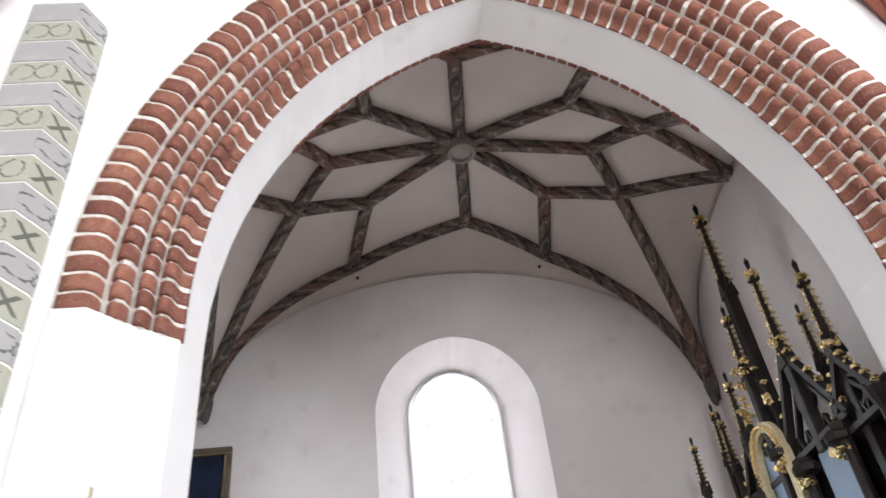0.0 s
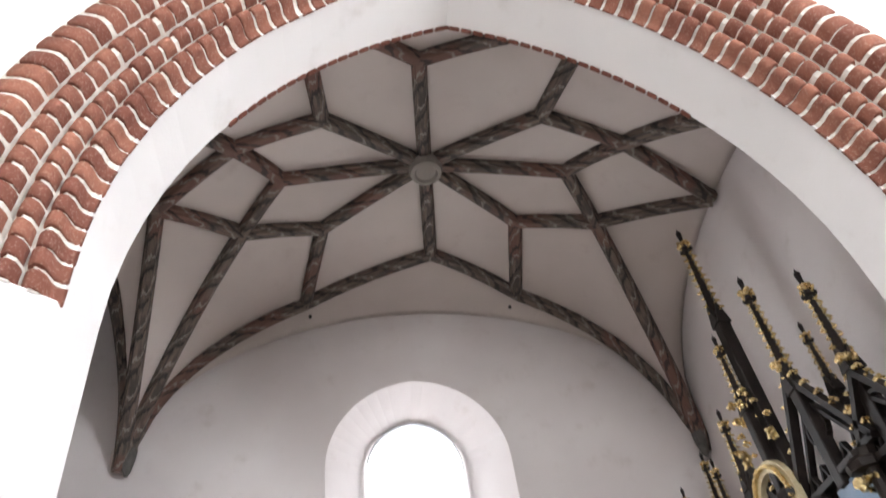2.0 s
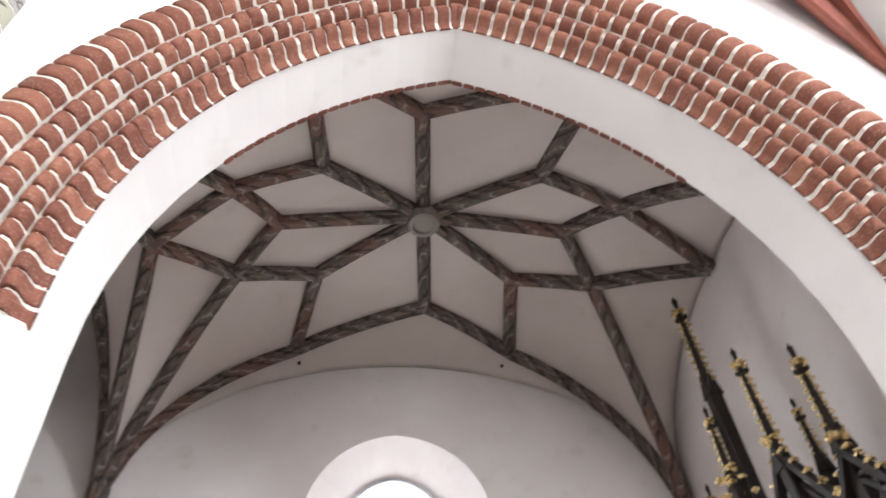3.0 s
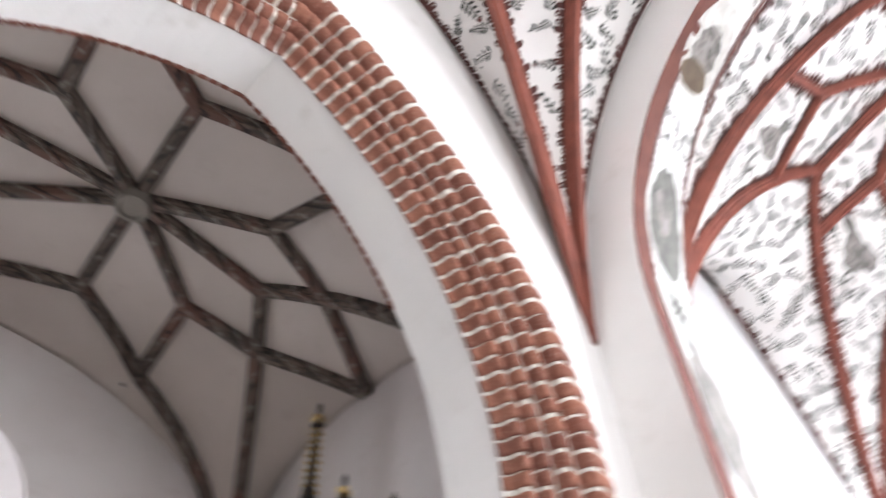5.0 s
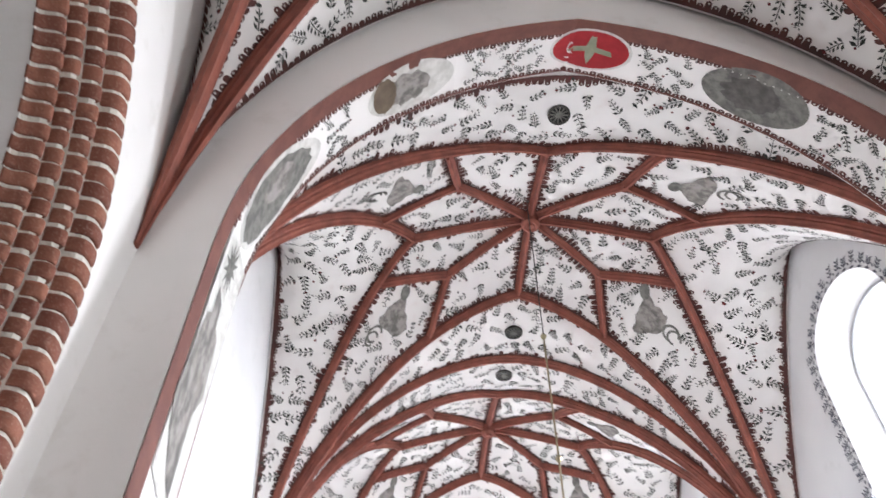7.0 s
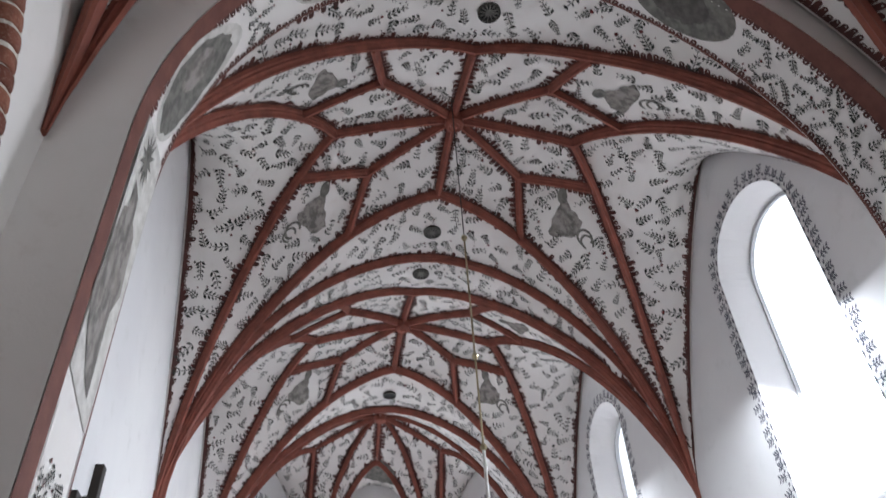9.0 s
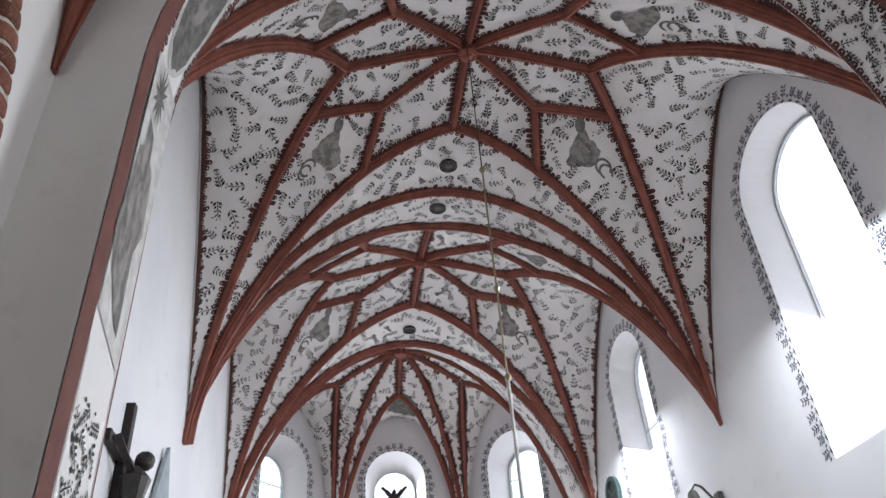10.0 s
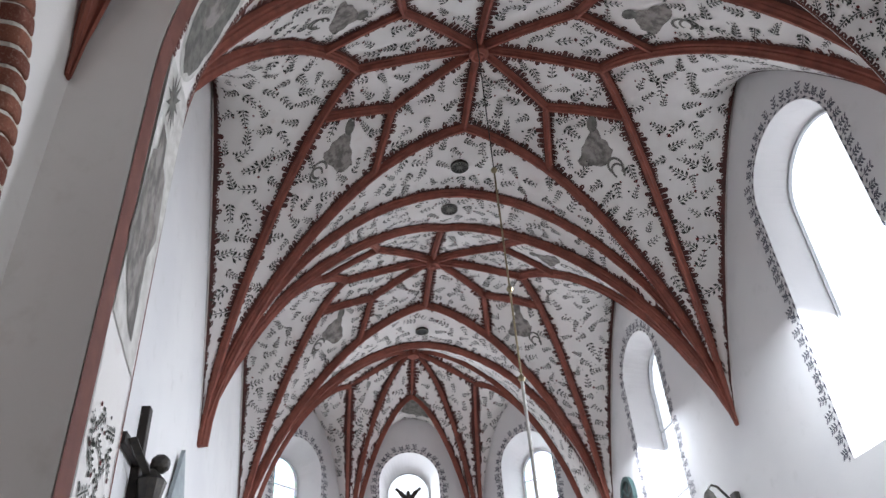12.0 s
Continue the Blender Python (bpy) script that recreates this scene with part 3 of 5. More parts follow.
def on_rib(plan, z1, power, z0):
    """Height of a rib from a foot at its middle plan point."""
    d1, d2 = math.dist(plan[0], plan[1]), math.dist(plan[1], plan[2])
    return z0 + (z1 - z0) * (1 - (d2 / (d1 + d2)) ** power) ** (1 / power)


def turn_plan(u, v):
    return (BX + u - 0.047 * v, v)


Z_TOP, Z_TIP, Z_R2 = 7.76, 7.88, 7.77
for su in (1, -1):
    top = turn_plan(su * 1.572, 0)
    node, z_node = ((CA - 0.03, 0.0), 7.22) if su > 0 else (turn_plan(-2.789, 0), 7.35)
    cv.rib([(BX, 0), top], CB, Z_TOP, 1, sag=0.02)
    cv.edge_arch("u", su * CA, CF, 7.25, 2.2, draw=su < 0)
    for sv in (1, -1):
        f = (su * CA, sv * CW)
        fr, r3, r2 = turn_plan(su * 1.345, sv * 1.954), turn_plan(su * 2.009, sv * 0.584), turn_plan(su * 1.135, sv * 0.761)
        tip = (BX + sv * 0.13, sv * 1.37)
        foot_z, power = (5.38, 1.95) if su > 0 else (CF, 2.1)
        z_fr, z_r3 = on_rib([f, fr, tip], Z_TIP, power, foot_z), on_rib([f, r3, top], Z_TOP, 1.43, foot_z)
        cv.rib([f, fr, tip], foot_z, Z_TIP, power)
        cv.rib([f, r3, top], foot_z, Z_TOP, 1.43)
        cv.rib([(BX, 0), r2], CB, Z_R2, 1, sag=0.02)
        if su < 0:
            cv.rib([f, node], CF, z_node, 1.25)
        cv.rib([r2, fr], Z_R2, z_fr, 1, sag=0.02)
        cv.rib([r2, r3], Z_R2, z_r3, 1, sag=0.02)
        cv.rib([r3, node], z_r3, z_node, 1, sag=0.03)
for sv in (1, -1):
    cv.rib([(BX, 0), (BX + sv * 0.13, sv * 1.37)], CB, Z_TIP, 1, sag=0.02)
    cv.edge_arch("v", sv * CW, CF, 7.66, 1.95)
cv.solve()
M_CORBEL = plain("dark_corbel_paint", (0.13, 0.12, 0.11), (0.07, 0.065, 0.06), 0.8, scale=9).m
cth = holder("ceiling_chapel", "grey-pink chapel star vault with dark marbled ribs", "vault", "star vaults", "structure")
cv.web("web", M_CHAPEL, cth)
cv.ribs(GREY_RIB, M_CRIB, cth, foot_taper=0.75)
bm = bmesh.new()
turned(bm, [(0.05, 0.0), (0.17, 0.0), (0.19, -0.12), (0.17, -0.2), (0.13, -0.21), (0.11, -0.18), (0.04, -0.19)], (CXM, CYM, CB), 20)
part("boss", bm, M_CRIB, cth)
for su in (1, -1):
    for sv in (1, -1):
        bm = turned(bmesh.new(), [(0.02, -0.10), (0.045, -0.05), (0.07, 0.08), (0.08, 0.2)], (CXM - BX + su * (CA - 0.10), CYM + sv * (CW - 0.10), CF if su < 0 else 5.38), 8)
        part("corbel", bm, M_CORBEL, cth, "painted corbel at the foot of the ribs")

# ---------------------------------------------------------------- unseen closing walls and roof of the nave
# Unseen bare openings, added so that light reaches the nave's north wall.
FILL_OPENINGS = [((0.2, 1.1, 3.6, 7.9, 1.1), (0.2, 0.75, 3.9, 7.7, 0.75))]
bm = wall_mesh(-8.0, 3.62, 0, 12.2, 0.8, FILL_OPENINGS + [((-5.2, 1.1, 3.6, 7.9, 1.1), (-5.2, 0.75, 3.9, 7.7, 0.75))], lambda u, d, z: (u, -Y_NAVE - d, z))
tagged(part("wall_nave_south", bm, M_WALL), "unseen white nave wall with openings added to let light in", "wall", kind="structure")
bm = wall_mesh(-5.0, 5.0, 0, 12.2, 0.6, [], lambda u, d, z: (-8.0 - d, u, z))
tagged(part("wall_west", bm, M_WALL), "white plastered end wall of the nave", "wall", kind="structure")
bm = box(bmesh.new(), -8.6, 3.62, -5, 5, 12.2, 12.5)
tagged(part("ceiling_nave", bm, M_WALL), "plain white ceiling of the western nave", "ceiling", kind="structure")
bm = box(bmesh.new(), 3.65, 21, -6, 6, 12.0, 12.4)
tagged(part("ceiling_roof", bm, M_WALL), "roof over the chancel vaults", "ceiling", kind="structure")
bm = box(bmesh.new(), -4.9, 5, 4.6, 11, 9.6, 9.9)
tagged(part("ceiling_chapel_roof", bm, M_WALL), "roof over the chapel vault", "ceiling", kind="structure")

# ---------------------------------------------------------------- painted soffit of the chancel arch
OPEN_W, OPEN_E = (-0.15, 3.26, 0, 5.75, 3.98), (-0.15, 3.31, 0, 5.9, 4.35)
LINE_W, LINE_E = opening_line(OPEN_W, 60), opening_line(OPEN_E, 60)
_len = [0.0]
for p, q in zip(LINE_W, LINE_W[1:]):
    _len.append(_len[-1] + math.dist(p, q))
S_ALL = _len[-1]


def soffit(s, f, lift=0.006):
    """A place on the arch's underside: s metres along it from the south foot, f from 0 (nave) to 1 (chancel), lifted off it."""
    a = np.array([np.interp(s, _len, [p[i] for p in LINE_W]) for i in (0, 1)])
    b = np.array([np.interp(s, _len, [p[i] for p in LINE_E]) for i in (0, 1)])
    p = a * (1 - f) + b * f
    mid = np.array([-0.15, min(p[1], 5.8)])
    d = mid - p
    p = p + d / max(np.linalg.norm(d), 1e-6) * lift
    return (X_ARCH + (X_ARCH2 - X_ARCH) * f, p[0], p[1])


def soffit_strip(name, s0, s1, f0, f1, material, lift, label="", n=70):
    bm = bmesh.new()
    lay = bm.loops.layers.uv.new("UVMap")
    prev = None
    for i in range(n + 1):
        s = s0 + (S_ALL / 2 - s0) * i * 2 / n if i * 2 <= n else S_ALL / 2 + (s1 - S_ALL / 2) * (i * 2 - n) / n
        cur = (bm.verts.new(soffit(s, f0, lift)), bm.verts.new(soffit(s, f1, lift)), s)
        if prev:
            f = bm.faces.new((prev[0], cur[0], cur[1], prev[1]))
            for lp, c in zip(f.loops, ((prev[2], f0), (cur[2], f0), (cur[2], f1), (prev[2], f1))):
                lp[lay].uv = c
        prev = cur
    return part(name, bm, material, arch_wall, label)


S_N = S_ALL
soffit_strip("painted_band", 2.5, S_N - 2.5, 0.05, 0.95, M_LEAF, 0.004, "white band painted with small leaf scrolls")
soffit_strip("red_edge_line", 0.1, S_N - 0.1, 0.0, 0.245, M_LINE, 0.009, "dark red painted edge line")
soffit_strip("thin_red_line", 0.1, S_N - 0.1, 0.955, 0.985, M_LINE, 0.009)


def soffit_shape(name, outline, material, lift, label=""):
    bm = bmesh.new()
    ms, mf = sum(p[0] for p in outline) / len(outline), sum(p[1] for p in outline) / len(outline)
    n = len(outline)
    rings = [[bm.verts.new(soffit(ms + (s - ms) * k, mf + (f - mf) * k, lift)) for s, f in outline] for k in (1.0, 0.8, 0.6, 0.4, 0.2)]
    m = bm.verts.new(soffit(ms, mf, lift))
    for a, b in zip(rings, rings[1:]):
        for i in range(n):
            bm.faces.new((a[i], a[(i + 1) % n], b[(i + 1) % n], b[i]))
    for i in range(n):
        bm.faces.new((m, rings[-1][i], rings[-1][(i + 1) % n]))
    return part(name, bm, material, arch_wall, label)


def oval(s, f, rs, rf, n=28, wob=0.0, seed=0):
    return [(s + rs * math.cos(2 * math.pi * i / n) * (1 + wob * math.sin(3 * i + seed)), f + rf * math.sin(2 * math.pi * i / n) * (1 + wob * math.sin(2 * i + seed))) for i in range(n)]


S_TOP = S_ALL / 2
soffit_shape("roundel", oval(S_TOP - 0.24, 0.5, 0.50, 0.37), M_HALO, 0.012, "white-ringed crimson roundel")
soffit_shape("roundel_field", oval(S_TOP - 0.24, 0.5, 0.46, 0.335), M_RED, 0.016)
soffit_shape("roundel_motif", [(S_TOP - 0.24 + a * 0.3, 0.5 + b * 0.26) for a, b in ((0, 1), (0.14, 0.5), (0.2, 0.1), (0.9, 0.25), (0.8, -0.1), (0.2, -0.25), (0.1, -0.95), (-0.1, -0.95), (-0.2, -0.25), (-0.8, -0.1), (-0.9, 0.25), (-0.2, 0.1), (-0.14, 0.5))], M_SAGE, 0.020, "sage winged motif")
for s, tone, name in ((S_TOP + 2.15, M_HALO, "pale"), (S_TOP - 2.2, M_FIGURE, "dark")):
    soffit_shape("painted_medallion", oval(s, 0.52, 0.62, 0.38), tone, 0.012, "faded oval medallion painting")
    soffit_shape("medallion_figure", oval(s + 0.05, 0.52, 0.33, 0.24, wob=0.14, seed=2), M_DRAPE if name == "pale" else M_CORBEL, 0.016)
soffit_shape("medallion_end", oval(S_TOP + 2.52, 0.50, 0.17, 0.27, wob=0.05), M_OAK, 0.017)
# upper figure at the springing of the arch and the tall figure on the pier
s_foot = S_ALL
S_SPR = s_foot - 5.75
soffit_shape("painted_medallion", oval(S_SPR - 1.25, 0.58, 0.8, 0.36), M_HALO, 0.012, "white-bordered painting of a seated figure")
soffit_shape("medallion_figure", oval(S_SPR - 1.2, 0.58, 0.68, 0.30, wob=0.05, seed=1), M_FIGURE, 0.016)
soffit_shape("medallion_figure", oval(S_SPR - 1.3, 0.52, 0.3, 0.16, wob=0.05, seed=4), M_DRAPE, 0.020)
soffit_shape("tall_panel", [(S_SPR - 0.42, 0.26), (S_SPR - 0.42, 0.93), (S_SPR + 1.98, 0.93), (S_SPR + 1.8, 0.26)], M_HALO, 0.010, "tall white panel with a grey draped figure")
soffit_shape("tall_figure", [(S_SPR + 0.13 + (a - 0.75) * 1.4, f) for a, f in ((0.75, 0.45), (0.8, 0.62), (0.95, 0.66), (1.0, 0.78), (1.35, 0.86), (1.5, 0.72), (1.95, 0.75), (1.9, 0.6), (1.72, 0.34), (1.55, 0.22), (1.2, 0.3), (1.0, 0.34), (0.95, 0.44))], M_DRAPE, 0.015)
star_pts = []
for i in range(24):
    r = 0.19 if i % 2 == 0 else 0.08
    star_pts.append((S_SPR - 0.16 + r * 1.5 * math.cos(i * math.pi / 12), 0.55 + r * math.sin(i * math.pi / 12)))
soffit_shape("painted_star", star_pts, M_FIGURE, 0.015)
soffit_shape("leaf_panel", [(S_SPR + 2.0, 0.27), (S_SPR + 2.12, 0.9), (S_SPR + 4.6, 0.9), (S_SPR + 4.6, 0.27)], M_LEAF, 0.008)

# ---------------------------------------------------------------- painted figures, vents and fittings on the vaults


def decal(v, name, pts, material, parent, lift=0.012, label=""):
    """A flat painted shape that follows the underside of a vault; pts in metres from above."""
    bm = bmesh.new()
    n = len(pts)
    mx, my = sum(p[0] for p in pts) / n, sum(p[1] for p in pts) / n
    rings = []
    for k in (1.0, 0.66, 0.33):
        rings.append([bm.verts.new(v.out(mx + (x - mx) * k, my + (y - my) * k, v.height(mx + (x - mx) * k, my + (y - my) * k) - lift)) for x, y in pts])
    m = bm.verts.new(v.out(mx, my, v.height(mx, my) - lift))
    for a, b in zip(rings, rings[1:]):
        for i in range(n):
            bm.faces.new((a[i], a[(i + 1) % n], b[(i + 1) % n], b[i]))
    for i in range(n):
        bm.faces.new((rings[-1][i], rings[-1][(i + 1) % n], m))
    return part(name, bm, material, parent, label)


def figure_outline(x, y, sv, size, turn):
    """A plain draped half-length shape with a round head, pointing towards the middle of the vault."""
    body = []
    for i in range(30):
        a = 2 * math.pi * i / 30
        r = 1.0 + 0.10 * math.sin(3 * a + 1) + 0.06 * math.sin(5 * a)
        wide = 0.20 if math.cos(a) > 0.5 else 0.26 if math.cos(a) > -0.3 else 0.33
        body.append((0.29 * r * math.cos(a) - 0.03, wide * 1.2 * r * math.sin(a)))
    head = [(0.36 + 0.125 * math.cos(2 * math.pi * i / 16), 0.02 + 0.115 * math.sin(2 * math.pi * i / 16)) for i in range(16)]
    out = []
    for shape in (body, head):
        out.append([(x + size * (a * math.cos(turn) - b * math.sin(turn)), y + 0.66 * size * (a * math.sin(turn) + b * math.cos(turn))) for a, b in shape])
    return out


for key, xm in (("ceiling_vault_1", X_A), ("ceiling_vault_2", X_B)):
    v = vaults[key]
    th = bpy.data.objects[key]
    for su in (1, -1):
        for sv in (1, -1):
            fx, fy = xm + su * 1.30, sheared(xm) + sv * 2.10
            turn = math.atan2(-sv * 0.55, -1.0) if su > 0 else math.atan2(-sv * 1.0, 0.25)
            body, head = figure_outline(fx, fy, sv, 1.0, turn)
            decal(v, "painted_figure", body, M_DRAPE, th, 0.012, "faded grey painted figure")
            decal(v, "painted_head", head, M_FIGURE, th, 0.016)
            for k, r in ((0.30, 0.13), (0.48, 0.11)):
                cx, cy = fx + su * (0.06 + k * 0.25), fy + sv * (0.26 + k * 0.28)
                ring = bmesh.new()
                n = 20
                outer = [ring.verts.new(v.out(cx + r * math.cos(2 * math.pi * i / n), cy + r * math.sin(2 * math.pi * i / n), v.height(cx + r * math.cos(2 * math.pi * i / n), cy + r * math.sin(2 * math.pi * i / n)) - 0.014)) for i in range(n)]
                q = r * 0.72
                inner = [ring.verts.new(v.out(cx + q * math.cos(2 * math.pi * i / n), cy + q * math.sin(2 * math.pi * i / n), v.height(cx + q * math.cos(2 * math.pi * i / n), cy + q * math.sin(2 * math.pi * i / n)) - 0.014)) for i in range(n)]
                for i in range(n - 4):
                    ring.faces.new((outer[i], outer[i + 1], inner[i + 1], inner[i]))
                part("painted_scroll", ring, M_FIGURE, th)


decal(vaults["apse"], "painted_figure", oval(19.3, 0.25, 0.28, 0.42, wob=0.12, seed=3), M_FIGURE, bpy.data.objects["ceiling_vault_4"], 0.03)


def vent(v, x, y, dark=False):
    z = v.height(x, y)
    th = holder("vault_vent", "round dark iron vent in the painted vault", "vent", "vault vents", place=v.out(x, y, z - 0.02))
    # A solid black disc takes the place of the vent's shaded hollow.
    bm = bmesh.new()
    turned(bm, [(0.02, 0.05), (0.14, 0.05), (0.14, -0.008), (0.02, -0.008)], sides=20)
    part("hole", bm, M_DARK, th)
    bm = bmesh.new()
    n = 24
    for r0, r1 in ((0.13, 0.16),):
        a = [[bm.verts.new((r * math.cos(2 * math.pi * i / n), r * math.sin(2 * math.pi * i / n), z_)) for i in range(n)] for r, z_ in ((r1, 0.02), (r1, -0.03), (r0, -0.03), (r0, 0.02))]
        for p, q in zip(a, a[1:] + a[:1]):
            for i in range(n):
                bm.faces.new((p[i], p[(i + 1) % n], q[(i + 1) % n], q[i]))
    part("rim", bm, M_IRON, th)
    if not dark:
        for k in range(6):
            bm = bmesh.new()
            box(bm, -0.135, 0.135, -0.008, 0.008, -0.022, -0.01)
            bmesh.ops.rotate(bm, verts=bm.verts, cent=(0, 0, 0), matrix=Matrix.Rotation(k * math.pi / 6, 3, "Z"))
            part("bar", bm, M_FIGURE, th)
        bm = turned(bmesh.new(), [(0.01, -0.03), (0.05, -0.03), (0.05, -0.012), (0.01, -0.012)], sides=12)
        part("hub", bm, M_FIGURE, th)
    return th


V1, V2, V3 = vaults["ceiling_vault_1"], vaults["ceiling_vault_2"], vaults["ceiling_vault_3"]
vent(V1, X_A + 2.28, V1.mid[1] - 0.02)
vent(V1, X_A - 2.28, V1.mid[1] - 0.02)
vent(V2, X_B - 2.4, V2.mid[1])
vent(V2, X_B + 2.35, V2.mid[1], dark=True)
# Rope holes are black plugs; no real depth, their shade is coloured in.
for x, y in ((-0.80, CY1 - 0.16), (1.77, CY1 - 0.16)):
    z = cv.height(x, y)
    bm = turned(bmesh.new(), [(0.004, 0.02), (0.02, 0.02), (0.02, -0.02), (0.015, -0.025), (0.004, -0.025)], (x, y, z), 12)
    tagged(part("vault_hole", bm, M_DARK), "small solid black plug for a bell-rope hole in the vault", "hole", "rope holes")

# chandelier rod
rod = holder("chandelier_rod", "long thin metal chandelier rod hanging from the vault boss", "rod", place=(7.30, -0.03, 0))
for z0, z1, r, m in ((8.15, 11.05, 0.008, M_IRON), (5.15, 8.15, 0.012, M_BRASS), (3.2, 5.15, 0.020, M_HALO)):
    part("rod_section", turned(bmesh.new(), [(r * 0.7, z0), (r, z0 + 0.02), (r, z1 - 0.02), (r * 0.7, z1)], sides=8), m, rod)
for z in (8.15, 6.3, 5.15):
    part("knob", turned(bmesh.new(), [(0.01, z - 0.05), (0.03, z - 0.03), (0.042, z), (0.03, z + 0.03), (0.01, z + 0.05)], sides=12), M_BRASS, rod)

# ---------------------------------------------------------------- leaf painting on the vaults and the arch


class Sheet:
    """Flat painted shapes gathered into one mesh per colour."""

    def __init__(self):
        self.co, self.faces = [], []

    def face(self, pts):
        k = len(self.co)
        self.co += [tuple(p) for p in pts]
        self.faces.append(list(range(k, k + len(pts))))

    def link(self, name, material, parent, label):
        me = bpy.data.meshes.new(name)
        me.from_pydata(self.co, [], self.faces)
        me.materials.append(material)
        ob = tagged(new(name, me), label, kind="stuff")
        ob.parent = parent
        return ob


def sprig(rnd, leaf, bloom, at, size):
    """A curved stem with pairs of pointed leaves and now and then a flower; at(a, b) gives the place on the surface."""
    ang, bend, n = rnd.uniform(0, 6.283), rnd.uniform(-0.6, 0.6), rnd.choice((3, 4, 4))
    a, b, pts = -math.cos(ang) * size * 0.5, -math.sin(ang) * size * 0.5, []
    for i in range(n + 1):
        pts.append((a, b, ang))
        a, b, ang = a + math.cos(ang) * size / n, b + math.sin(ang) * size / n, ang + bend / n
    for (x0, y0, g0), (x1, y1, g1) in zip(pts, pts[1:]):
        sx, sy = -math.sin(g0) * 0.006, math.cos(g0) * 0.006
        leaf.face([at(x0 + sx, y0 + sy), at(x1 + sx, y1 + sy), at(x1 - sx, y1 - sy), at(x0 - sx, y0 - sy)])
    for i, (x, y, g) in enumerate(pts):
        ln = size * (0.42 - 0.055 * i) * rnd.uniform(0.85, 1.15)
        for sg in (-1, 1):
            h = g + sg * rnd.uniform(0.75, 1.0)
            dx, dy = math.cos(h), math.sin(h)
            w = ln * 0.2
            mx, my = x + dx * ln * 0.55, y + dy * ln * 0.55
            leaf.face([at(x + dx * 0.012, y + dy * 0.012), at(mx - dy * w, my + dx * w), at(x + dx * ln, y + dy * ln), at(mx + dy * w, my - dx * w)])
    x, y, g = pts[-1]
    kind = rnd.random()
    for q in range(rnd.choice((0, 1, 2))):
        h, r = rnd.uniform(0, 6.283), rnd.uniform(0.010, 0.022)
        cx, cy = size * 0.55 * math.cos(h), size * 0.55 * math.sin(h)
        (bloom if q else leaf).face([at(cx + r * math.cos(i * 1.047), cy + r * math.sin(i * 1.047)) for i in range(6)])
    if kind < 0.45:
        r = size * rnd.uniform(0.08, 0.13)
        x, y = x + math.cos(g) * r, y + math.sin(g) * r
        (bloom if kind < 0.28 else leaf).face([at(x + r * (1.0 if i % 2 else 0.7) * math.cos(i * 0.6283), y + r * (1.0 if i % 2 else 0.7) * math.sin(i * 0.6283)) for i in range(10)])
    elif kind < 0.7:
        for q in range(3):
            cx, cy = x + size * 0.35 * rnd.uniform(-1, 1), y + size * 0.35 * rnd.uniform(-1, 1)
            leaf.face([at(cx + 0.014 * math.cos(i * 1.047), cy + 0.014 * math.sin(i * 1.047)) for i in range(6)])


